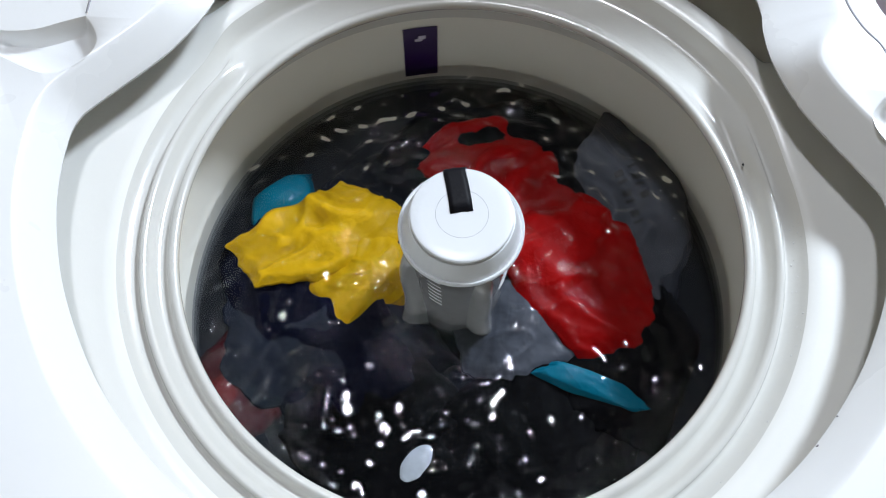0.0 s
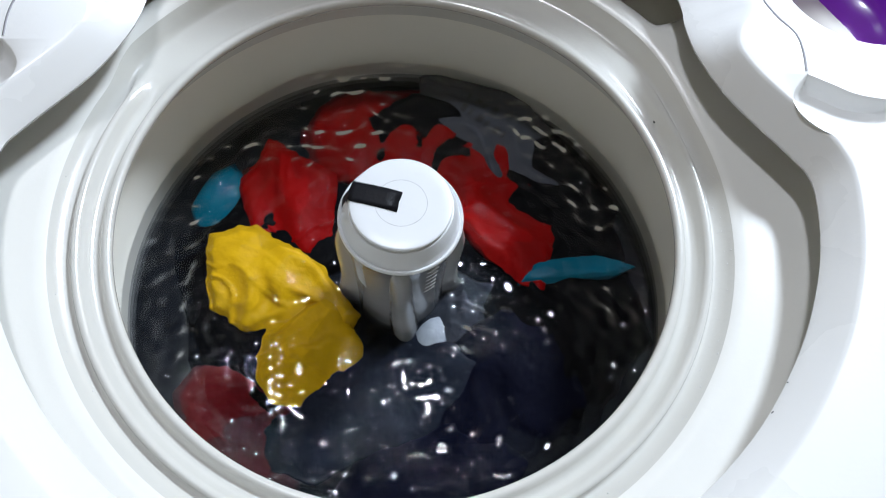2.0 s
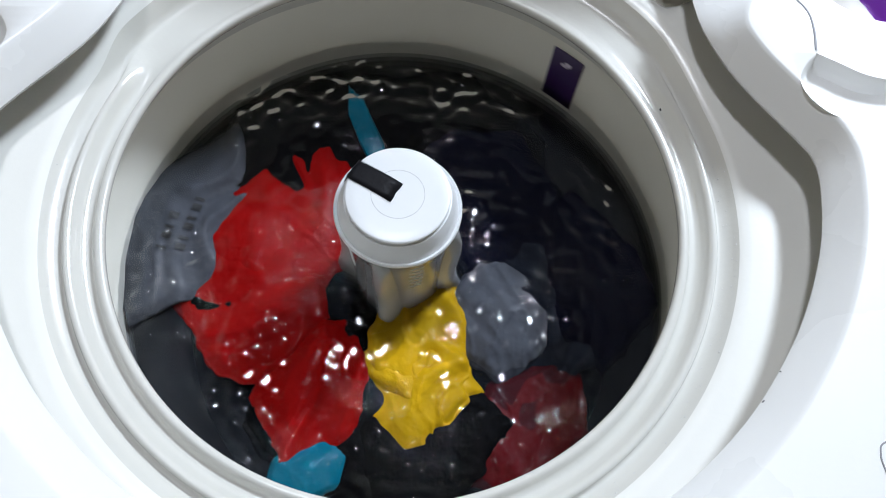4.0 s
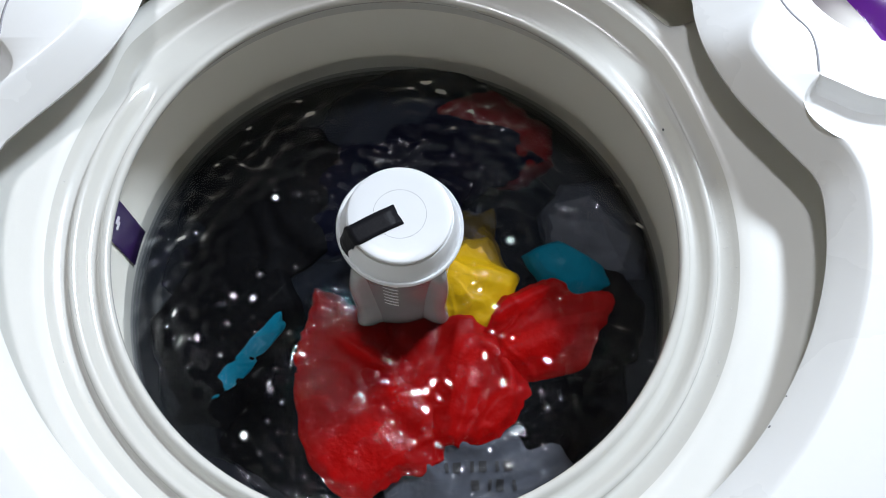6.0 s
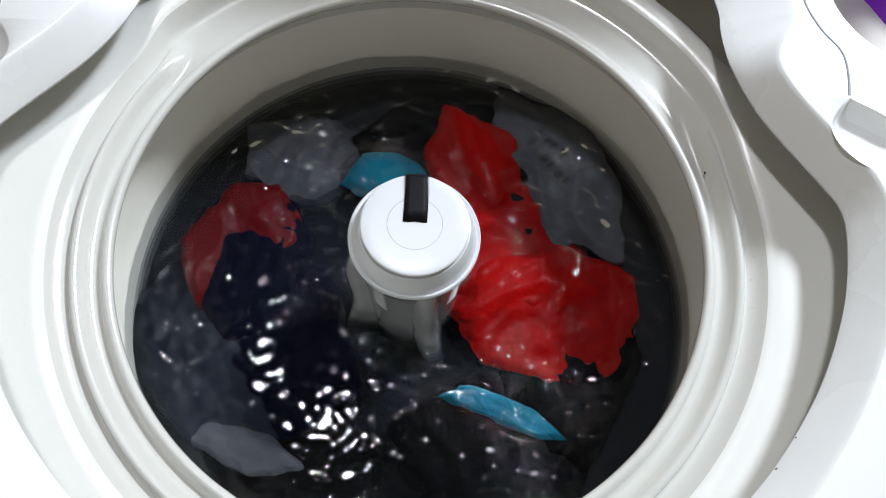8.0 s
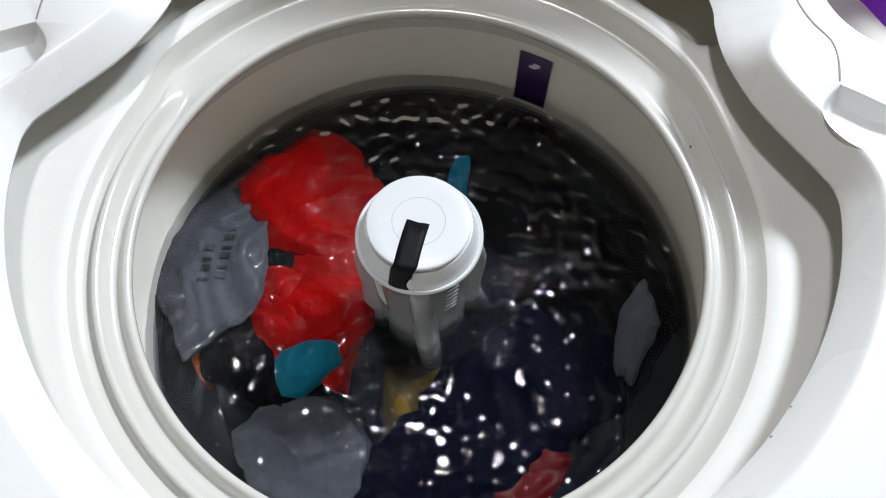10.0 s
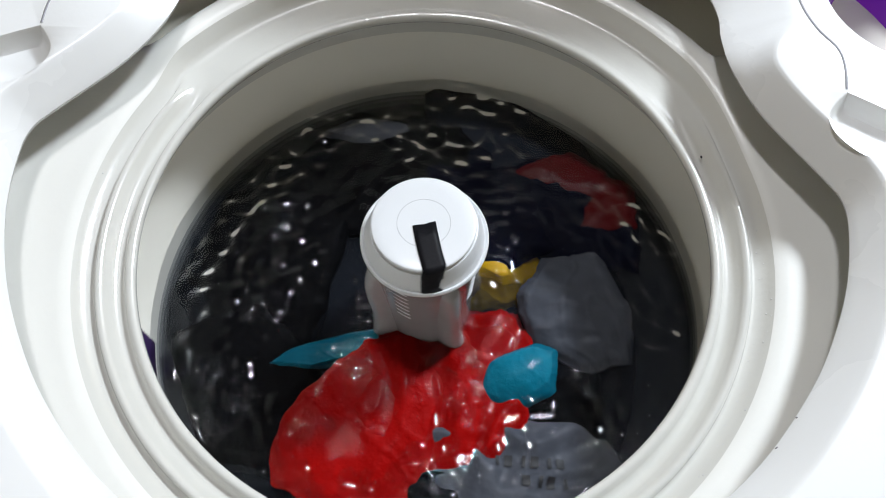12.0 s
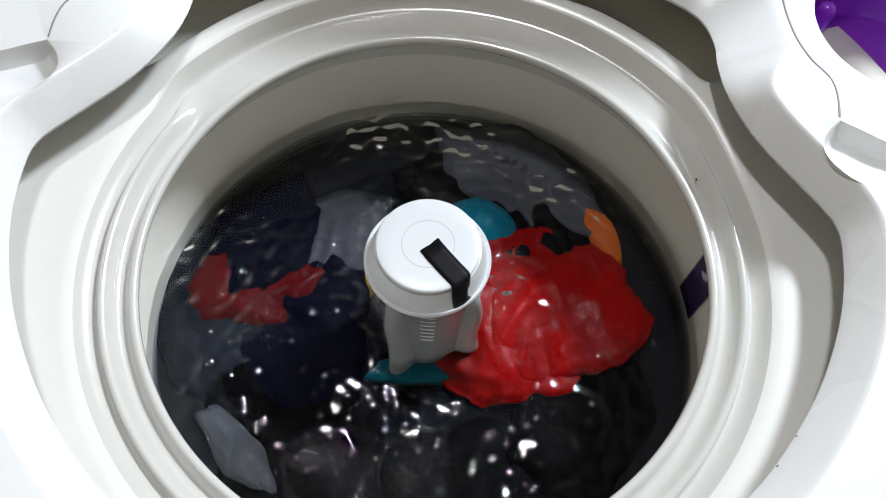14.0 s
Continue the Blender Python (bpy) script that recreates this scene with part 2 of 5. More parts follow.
def deck():
    bm = bmesh.new()
    base = opening_loop()
    outer = [(-HALF_X, FRONT_Y), (HALF_X, FRONT_Y), (HALF_X, BACK_Y), (-HALF_X, BACK_Y)]
    cups = [[(s * CUP[0] + CUP_R * math.cos(2 * math.pi * i / 64), CUP[1] + CUP_R * math.sin(2 * math.pi * i / 64)) for i in range(64)] for s in (1, -1)]
    scoop = curve_through(SCOOP + SCOOP[:1], 4)[:-1]
    scoops = [scoop, [(-x, y) for x, y in reversed(scoop)]]
    def band(f):
        wide = offset_loop(base, 1.0)
        out = []
        for (x, y), (ox, oy) in zip(base, wide):
            w = f * (0.019 + 0.030 * smoothstep(0.115, 0.165, y) * (1 - smoothstep(0.215, 0.245, y)))
            out.append((x + (ox - x) * w, y + (oy - y) * w))
        return out

    rings = fill_with_holes(bm, [outer, band(1.0)] + cups + scoops, TOP)
    # The last step is an unseen underside, added to bounce light onto the cover.
    drop(bm, rings[1], [(band(0.93), TOP - 0.0006), (band(0.82), TOP - 0.0028), (band(0.5), TOP - 0.0107), (band(0.25), TOP - 0.0170),
                        (band(0.08), TOP - 0.0212), (base, DECK), (offset_loop(base, 0.002), DECK - 0.004), (offset_loop(base, 0.010), DECK - 0.006), (offset_loop(base, 0.045), DECK - 0.004)])
    for ring in rings[4:]:
        mid = Vector((sum(v.co.x for v in ring) / len(ring), sum(v.co.y for v in ring) / len(ring)))
        shrink = lambda f, dy=0: [(mid.x + (v.co.x - mid.x) * f, mid.y + (v.co.y - mid.y) * f + dy) for v in ring]
        low = drop(bm, ring, [(shrink(0.975), TOP - 0.0008), (shrink(0.95), TOP - 0.003), (shrink(0.90), TOP - 0.009), (shrink(0.84), TOP - 0.013), (shrink(0.72), TOP - 0.0155)])
        bm.faces.new(low)
    part("deck", bm, WHITE, machine, "glossy white top panel with a wide lobed opening", sharp=0.9)
    for s in (1, -1):
        bm = bmesh.new()
        cx, cy = s * CUP[0], CUP[1]
        prof = [(CUP_R - 0.0005, TOP - 0.001), (CUP_R - 0.003, TOP - 0.006), (CUP_R - 0.005, TOP - 0.055), (CUP_R - 0.012, TOP - 0.066), (0.02, TOP - 0.069), (0.0001, TOP - 0.069)]
        lathe(bm, prof, 64)
        bmesh.ops.translate(bm, vec=(cx, cy, 0), verts=bm.verts)
        cup = part("dispenser_cup", bm, PURPLE, machine, "recessed purple plastic dispenser cup")
        bm = bmesh.new()
        lathe(bm, [(0.0001, TOP - 0.012), (0.005, TOP - 0.013), (0.008, TOP - 0.018), (0.008, TOP - 0.069)], 32)
        bmesh.ops.translate(bm, vec=(cx - s * 0.050, cy + 0.028, 0), verts=bm.verts)
        part("spout", bm, PURPLE, cup, "small purple knob in the cup")
        bm = bmesh.new()
        path = curve_through([(0.2664, 0.2659), (0.2659, 0.219), (0.2711, 0.1834), (0.2805, 0.1599), (0.2931, 0.1421), (0.2959, 0.1252), (0.2943, 0.1046)], 6)
        strip(bm, [(s * x, y) for x, y in path], 0.0016, TOP - 0.001, TOP + 0.0004)
        part("seam", bm, SEAM, machine, "thin grey joint round the dispenser")
    for x, y, k in ((0.2320, -0.1495, 1.0), (0.2298, -0.1530, 0.6), (0.2150, -0.1700, 0.5), (0.2445, -0.1295, 0.35)):
        bm = bmesh.new()
        made = bmesh.ops.create_icosphere(bm, subdivisions=1, radius=0.0022 * k)["verts"]
        bmesh.ops.scale(bm, vec=(1.2, 0.8, 0.5), verts=made)
        bmesh.ops.translate(bm, vec=(x, y, DECK + 0.0012), verts=made)
        part("paint_chip", bm, GROOVE, machine, "small dark chip in the paint")
    bm = bmesh.new()
    path = curve_through([(0.3151, -0.3264), (0.298, -0.2357), (0.2865, -0.1927), (0.2851, -0.1812), (0.2894, -0.1746), (0.3104, -0.1698), (0.3725, -0.1593)], 5)
    strip(bm, path, 0.0009, TOP - 0.001, TOP + 0.0004)
    part("sticker_outline", bm, SEAM, machine, "thin grey outline printed on the top panel")


def cabinet():
    bm = bmesh.new()
    t = 0.012
    box(bm, -HALF_X, HALF_X, FRONT_Y, FRONT_Y + t, 0.02, TOP - 0.001)
    box(bm, -HALF_X, HALF_X, BACK_Y - t, BACK_Y, 0.02, TOP - 0.001)
    box(bm, -HALF_X, -HALF_X + t, FRONT_Y + t, BACK_Y - t, 0.02, TOP - 0.001)
    box(bm, HALF_X - t, HALF_X, FRONT_Y + t, BACK_Y - t, 0.02, TOP - 0.001)
    box(bm, -HALF_X + t, HALF_X - t, FRONT_Y + t, BACK_Y - t, 0.02, 0.03)
    part("cabinet", bm, INNER, machine, "painted steel cabinet", smooth=False)
    for sx in (-1, 1):
        for sy in (FRONT_Y + 0.05, BACK_Y - 0.05):
            bm = bmesh.new()
            lathe(bm, [(0.0001, 0), (0.022, 0), (0.022, 0.012), (0.016, 0.02), (0.0001, 0.02)], 20)
            bmesh.ops.translate(bm, vec=(sx * 0.42, sy, 0), verts=bm.verts)
            part("foot", bm, GROOVE, machine)
    # unseen console along the back edge, added to shade the tub's rear, with a sloped face
    bm = bmesh.new()
    rows = []
    for x in (-HALF_X, -HALF_X + 0.006, HALF_X - 0.006, HALF_X):
        e = 0.004 if abs(x) > HALF_X - 0.001 else 0.0
        rows.append([bm.verts.new((x, y, z)) for y, z in ((0.325 + e, TOP - 0.001), (0.328 + e, TOP + 0.150 - e), (0.336, TOP + 0.164 - e), (0.350, TOP + 0.168 - e), (0.392, TOP + 0.168 - e), (0.400 - e, TOP + 0.160 - e), (0.400 - e, TOP - 0.001))])
    for a, b in zip(rows, rows[1:]):
        for i in range(6):
            bm.faces.new((a[i], a[i + 1], b[i + 1], b[i]))
    bm.faces.new(rows[0])
    bm.faces.new(rows[-1])
    part("shade_console", bm, WHITE, machine, "unseen white console along the rear, added to shade the tub", sharp=0.5)
    # fixed shelf under the deck, behind the tub, seen through the rear corners
    bm = bmesh.new()
    lathe(bm, [(0.297, LIP - 0.010), (0.34, LIP + 0.004), (0.44, LIP + 0.010), (0.44, LIP), (0.297, LIP - 0.020)], 64, closed=True)
    part("tub_rim", bm, INNER, machine, "grey outer tub rim under the deck")


def ridge_here(a):
    """1 along the sides and front of the ring, 0 at its rear sector."""
    d = math.degrees(a) % 360
    return max(smoothstep(143, 154, d), 1 - smoothstep(14, 38, d))


def corner_notch(a):
    d = math.degrees(a) % 360
    right = smoothstep(33, 37, d) * (1 - smoothstep(69, 76, d))
    left = smoothstep(110, 117, d) * (1 - smoothstep(149, 153, d))
    return max(right, left)


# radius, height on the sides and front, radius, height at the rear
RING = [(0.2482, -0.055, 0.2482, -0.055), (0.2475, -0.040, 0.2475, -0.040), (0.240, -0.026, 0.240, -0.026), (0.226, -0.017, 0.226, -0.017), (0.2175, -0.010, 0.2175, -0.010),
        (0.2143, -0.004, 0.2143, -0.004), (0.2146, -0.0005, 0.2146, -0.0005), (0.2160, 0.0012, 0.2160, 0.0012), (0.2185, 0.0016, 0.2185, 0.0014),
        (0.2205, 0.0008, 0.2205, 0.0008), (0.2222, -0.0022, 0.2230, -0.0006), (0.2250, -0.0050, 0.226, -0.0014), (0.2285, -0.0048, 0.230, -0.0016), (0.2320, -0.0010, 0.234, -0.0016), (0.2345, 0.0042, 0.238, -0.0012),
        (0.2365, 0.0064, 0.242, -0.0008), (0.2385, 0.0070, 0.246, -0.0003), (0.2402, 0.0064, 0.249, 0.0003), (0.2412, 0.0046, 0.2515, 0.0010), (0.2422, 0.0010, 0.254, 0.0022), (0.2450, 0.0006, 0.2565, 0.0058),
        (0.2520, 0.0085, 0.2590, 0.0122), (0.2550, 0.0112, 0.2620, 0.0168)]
# Side and front points past 0.318: unseen rim added to bounce light.
COVER = [(0.2550, 0.0112, 0.2620, 0.0168), (0.2580, 0.0128, 0.267, 0.0200), (0.2640, 0.0140, 0.274, 0.0202), (0.285, 0.0146, 0.282, 0.0166), (0.300, 0.0150, 0.2885, 0.0100),
         (0.318, 0.0152, 0.292, 0.0020), (0.330, 0.018, 0.294, -0.010), (0.334, 0.028, 0.294, -0.020), (0.335, 0.041, 0.294, -0.035)]


SPECK = 19.5


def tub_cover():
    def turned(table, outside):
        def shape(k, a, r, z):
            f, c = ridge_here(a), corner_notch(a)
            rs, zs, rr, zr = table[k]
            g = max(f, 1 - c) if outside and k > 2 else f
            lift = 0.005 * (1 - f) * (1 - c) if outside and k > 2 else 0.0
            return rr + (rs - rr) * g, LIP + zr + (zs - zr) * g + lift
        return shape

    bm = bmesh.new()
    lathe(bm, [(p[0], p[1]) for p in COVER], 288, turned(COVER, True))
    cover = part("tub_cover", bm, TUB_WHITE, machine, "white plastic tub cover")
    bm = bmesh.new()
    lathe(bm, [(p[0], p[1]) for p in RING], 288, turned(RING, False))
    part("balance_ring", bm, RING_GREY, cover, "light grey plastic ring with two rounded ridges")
    # splashed drops on the ring and its outer edge
    rng = random.Random(5)
    bm = bmesh.new()
    for i in range(70):
        a = radians(rng.uniform(-62, 8) if i < 52 else rng.uniform(25, 60) if i < 60 else rng.uniform(160, 230))
        r = rng.uniform(0.2465, 0.2535) if i < 52 or i >= 60 else rng.uniform(0.272, 0.282)
        z = 0.0022 + (r - 0.2465) * 1.1 if r < 0.26 else 0.0195 - (r - 0.272) * 0.3
        drop_r = rng.uniform(0.0004, 0.0008)
        made = bmesh.ops.create_icosphere(bm, subdivisions=1, radius=drop_r)["verts"]
        bmesh.ops.scale(bm, vec=(1, 1, 0.6), verts=made)
        bmesh.ops.translate(bm, vec=(r * math.cos(a), r * math.sin(a), LIP + z), verts=made)
    tagged(part("water_drops", bm, DROPS, cover, "small water drops, whitened to stand for their glints"), kind="stuff")
    bm = bmesh.new()
    made = bmesh.ops.create_icosphere(bm, subdivisions=2, radius=0.0011)["verts"]
    bmesh.ops.scale(bm, vec=(0.7, 1.3, 0.5), verts=made)
    bmesh.ops.translate(bm, vec=(0.229 * math.cos(radians(SPECK)), 0.229 * math.sin(radians(SPECK)), LIP + 0.0008), verts=made)
    part("lint_speck", bm, INK, cover, "small dark speck of lint")
    return cover


def basket():
    bm = bmesh.new()
    lathe(bm, [(0.2505, LIP - 0.030), (0.2487, LIP - 0.040), (0.2487, LIP - 0.20), (0.2487, LIP - 0.46), (0.235, LIP - 0.49), (0.05, LIP - 0.50), (0.0001, LIP - 0.50)], 128)
    b = part("basket", bm, BASKET_WHITE, machine, "off-white inner wash basket")

    def patch(bm, a0, a1, z0, z1, r, n=10):
        last = None
        for i in range(n + 1):
            a = radians(a0 + (a1 - a0) * i / n)
            now = [bm.verts.new((rr * math.cos(a), rr * math.sin(a), z)) for rr, z in ((r, z0), (r - 0.0008, z0 + 0.001), (r - 0.0008, z1 - 0.001), (r, z1))]
            if last:
                for k in range(3):
                    bm.faces.new((last[k], last[k + 1], now[k + 1], now[k]))
            last = now

    bm = bmesh.new()
    patch(bm, 101.1, 109.1, LIP - 0.140, LIP - 0.066, 0.2480)
    lab = part("label", bm, LABEL, b, "dark purple sticker on the basket wall")
    bm = bmesh.new()
    patch(bm, 103.9, 105.6, LIP - 0.082, LIP - 0.077, 0.2468, 4)
    patch(bm, 104.6, 106.4, LIP - 0.085, LIP - 0.081, 0.2468, 4)
    part("mark", bm, MARK, lab, "small pale printed mark")
    return b


TAPE_HALF = 0.0087


def agitator():
    bm = bmesh.new()
    prof = [(0.046, LIP - 0.0105), (0.0484, LIP - 0.0102), (0.0492, LIP - 0.0085), (0.0491, LIP - 0.0066), (0.0482, LIP - 0.0054), (0.0470, LIP - 0.0060), (0.0464, LIP - 0.0066),
            (0.0452, LIP - 0.0035), (0.0430, LIP + 0.0030), (0.0412, LIP + 0.0085), (0.0402, LIP + 0.0108), (0.0388, LIP + 0.0112), (0.0386, LIP + 0.0125), (0.0394, LIP + 0.0138), (0.0392, LIP + 0.0148),
            (0.0384, LIP + 0.0155), (0.0374, LIP + 0.0158), (0.0300, LIP + 0.0159), (0.0200, LIP + 0.0159), (0.010, LIP + 0.0159), (0.0001, LIP + 0.0159)]
    lathe(bm, prof, 96)
    ag = part("agitator", bm, CAP_WHITE, machine, "white agitator with a round cap and four vanes", sharp=0.42)

    bm = bmesh.new()

    def col(k, a, r, z):
        lump = 0.5 + 0.5 * math.cos(4 * (a - radians(15)))
        return r + 0.0012 * lump, z

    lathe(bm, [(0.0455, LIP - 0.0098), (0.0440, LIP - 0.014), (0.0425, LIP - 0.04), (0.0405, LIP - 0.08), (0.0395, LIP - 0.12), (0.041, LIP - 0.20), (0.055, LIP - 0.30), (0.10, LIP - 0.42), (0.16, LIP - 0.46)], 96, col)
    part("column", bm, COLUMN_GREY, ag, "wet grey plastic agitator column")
    for k in range(4):
        a0 = radians(15 + 90 * k)
        bm = bmesh.new()
        rows = []
        for i in range(15):
            s = i / 14
            z = LIP - 0.016 - 0.20 * s
            reach = 0.0465 + 0.004 * smoothstep(0, 0.12, s) + 0.022 * s * s + 0.003 * math.sin(9 * s)
            half = 0.0075 + 0.004 * s
            twist = a0 + 0.25 * s * s
            ring = []
            for u, v in ((-1.3, 0), (-1.05, 0.45), (-0.75, 0.75), (-0.4, 0.94), (0, 1), (0.4, 0.94), (0.75, 0.75), (1.05, 0.45), (1.3, 0)):
                r = 0.037 + (reach - 0.037) * v
                p = Vector((r, u * half))
                p.rotate(Matrix.Rotation(twist, 2))
                ring.append(bm.verts.new((p.x, p.y, z)))
            rows.append(ring)
        for lo, hi in zip(rows, rows[1:]):
            for i in range(8):
                bm.faces.new((lo[i], lo[i + 1], hi[i + 1], hi[i]))
        bm.faces.new(rows[0])
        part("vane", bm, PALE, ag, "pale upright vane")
        for i in range(7):
            bm = bmesh.new()
            a1 = radians(-38 + 90 * k)
            z = LIP - 0.024 - 0.0088 * i
            pts = []
            for j in range(5):
                a = a1 + radians(-8 + 4 * j)
                zz = z - 0.0009 * j + 0.0018
                r = 0.0434 - 0.045 * (LIP - zz - 0.014)
                pts.append([bm.verts.new((rr * math.cos(a), rr * math.sin(a), z2)) for rr, z2 in ((r - 0.001, zz + 0.0009), (r + 0.0009, zz + 0.0004), (r + 0.0009, zz - 0.0003), (r - 0.001, zz - 0.0009))])
            for lo, hi in zip(pts, pts[1:]):
                for m in range(3):
                    bm.faces.new((lo[m], lo[m + 1], hi[m + 1], hi[m]))
            part("rib", bm, CAP_WHITE, ag)
    # tape from the middle outward, over the disc's edge and down the skirt
    bm = bmesh.new()
    line = [(0.001, 0.0166), (0.012, 0.0167), (0.025, 0.0166), (0.036, 0.0164), (0.0385, 0.0160), (0.0400, 0.0146), (0.0408, 0.0125), (0.0424, 0.0068), (0.0449, -0.0010), (0.0470, -0.0046)]
    rows = []
    for i, (r, z) in enumerate(line):
        jag = 0.0004 * math.sin(5.1 * i)
        drift = -0.0035 * smoothstep(0.036, 0.046, r)
        w = TAPE_HALF * (1 - 0.06 * smoothstep(0.036, 0.046, r))
        rows.append([bm.verts.new((r + (0.0007 if v == 0 else 0), v * w + jag + drift, LIP + z - (0.0035 * v * v if r > 0.041 else 0))) for v in (-1, -0.5, 0, 0.5, 1)])
    for lo, hi in zip(rows, rows[1:]):
        for i in range(4):
            bm.faces.new((lo[i], lo[i + 1], hi[i + 1], hi[i]))
    t = part("tape", bm, TAPE, ag, "strip of black tape stuck on the cap")
    t.modifiers.new("thick", "SOLIDIFY").thickness = 0.0006
    bm = bmesh.new()
    lathe(bm, [(0.0196, LIP + 0.01585), (0.0197, LIP + 0.0160), (0.01985, LIP + 0.0160), (0.01995, LIP + 0.01585)], 64)
    part("ring_mark", bm, SEAM, ag, "fine grey moulded circle")
    return ag


def water():
    bm = bmesh.new()
    rings, steps = 230, 900
    r = np.linspace(0.036, 0.2484, rings + 1)[:, None]
    a = np.linspace(0, 2 * math.pi, steps, endpoint=False)[None, :]
    x, y = r * np.cos(a), r * np.sin(a)
    rng = np.random.RandomState(11)

    def sea(count, short, long, steep):
        """Sum of crossing ripples between two wavelengths, with that slope on the whole."""
        h = np.zeros_like(x)
        for _ in range(count):
            k, way, phase = 2 * math.pi / rng.uniform(short, long), rng.uniform(0, 2 * math.pi), rng.uniform(0, 2 * math.pi)
            h += steep * math.sqrt(2 / count) / k * np.sin(k * (x * math.cos(way) + y * math.sin(way)) + phase)
        return h

    swell = sea(14, 0.09, 0.20, 1.0)
    chop = np.clip(0.80 + 0.35 * swell / swell.std(), 0.35, 1.3)
    height = sea(16, 0.05, 0.11, 0.06) + chop * sea(70, 0.0110, 0.025, 0.16)
    grid = [[bm.verts.new((x[k, i], y[k, i], height[k, i])) for i in range(steps)] for k in range(rings + 1)]
    for lo, hi in zip(grid, grid[1:]):
        for i in range(steps):
            j = (i + 1) % steps
            bm.faces.new((lo[i], lo[j], hi[j], hi[i]))
    w = finish("wash_water", bm, SURFACE)
    w.location = (0, 0, WATER)
    # Added see-through sheets stand in for the light lost with depth.
    for depth in (0.018, 0.024, 0.031, 0.040):
        bm = bmesh.new()

        def wavy(k, a, r, z):
            x, y = r * math.cos(a), r * math.sin(a)
            return r, z + 0.003 * (1 - smoothstep(0.20, 0.235, r)) * noise.noise(Vector((x * 24, y * 24, depth * 900)))

        lathe(bm, [(0.030 + 0.2184 * i / 60, -depth) for i in range(61)], 220, wavy)
        part("murk", bm, MURK, w, "see-through grey sheet that dims the water with depth")
    return tagged(w, "dark murky wash water with choppy glinting surface", "water", kind="stuff")


# ---- laundry ----
def fold_height(x, y, a, b, seed, fold, bulge, turn):
    """Broad soft folds that run along turn, a few sharper creases and a fine pucker."""
    c, s = math.cos(turn), math.sin(turn)
    p, q = x * c + y * s, -x * s + y * c
    w1 = noise.noise(Vector((x * 14 + seed, y * 14, seed * 1.7)))
    w2 = noise.noise(Vector((x * 11 - seed, y * 11, seed * 0.6)))
    n1 = noise.noise(Vector((p * 8 + 0.9 * w1 + seed * 3.1, q * 21 + 1.1 * w2, seed)))
    n2 = noise.noise(Vector((p * 30 + 1.4 * w2 + seed, q * 22 + 1.2 * w1 + seed * 2.3, seed * 0.7)))
    n3 = noise.noise(Vector((x * 95 + seed, y * 95, seed)))
    n4 = noise.noise(Vector((p * 20 + 1.1 * w1 - seed, q * 44 + 1.6 * w2, seed * 1.2)))
    e = (x / a) ** 2 + (y / b) ** 2
    crease = max(0.0, 1 - 7 * abs(n2)) ** 2
    return bulge * (1 - e) + fold * (0.7 - 2.2 * math.sqrt(n1 * n1 + 0.012)) + fold * 0.40 * (0.4 - 1.7 * math.sqrt(n4 * n4 + 0.006)) + fold * 0.30 * crease * (0.5 + w1) + fold * 0.07 * n3


def cut_outline(seed, ragged):
    """Radius by angle of an uneven piece with straight hems and a few corners."""
    rng = random.Random(int(seed * 100))
    n = rng.choice((5, 6, 6, 7))
    corners = []
    for i in range(n):
        ang = 2 * math.pi * (i + rng.uniform(-0.28, 0.28)) / n
        rad = 1.20 + 1.5 * ragged * rng.uniform(-0.9, 1.0)
        corners.append((ang, rad * math.cos(ang), rad * math.sin(ang)))

    def radius(ang):
        for i in range(n):
            a0, x0, y0 = corners[i]
            a1, x1, y1 = corners[(i + 1) % n]
            if (ang - a0) % (2 * math.pi) <= (a1 - a0) % (2 * math.pi):
                break
        d = math.cos(ang) * (y1 - y0) - math.sin(ang) * (x1 - x0)
        straight = (x0 * (y1 - y0) - y0 * (x1 - x0)) / d
        soft = noise.noise(Vector((3 * math.cos(ang) + seed, 3 * math.sin(ang), seed * 0.9)))
        fine = noise.noise(Vector((9 * math.cos(ang) - seed, 9 * math.sin(ang), seed * 1.9)))
        return straight * (1 + 0.5 * ragged * soft + 0.2 * ragged * fine)
    return radius


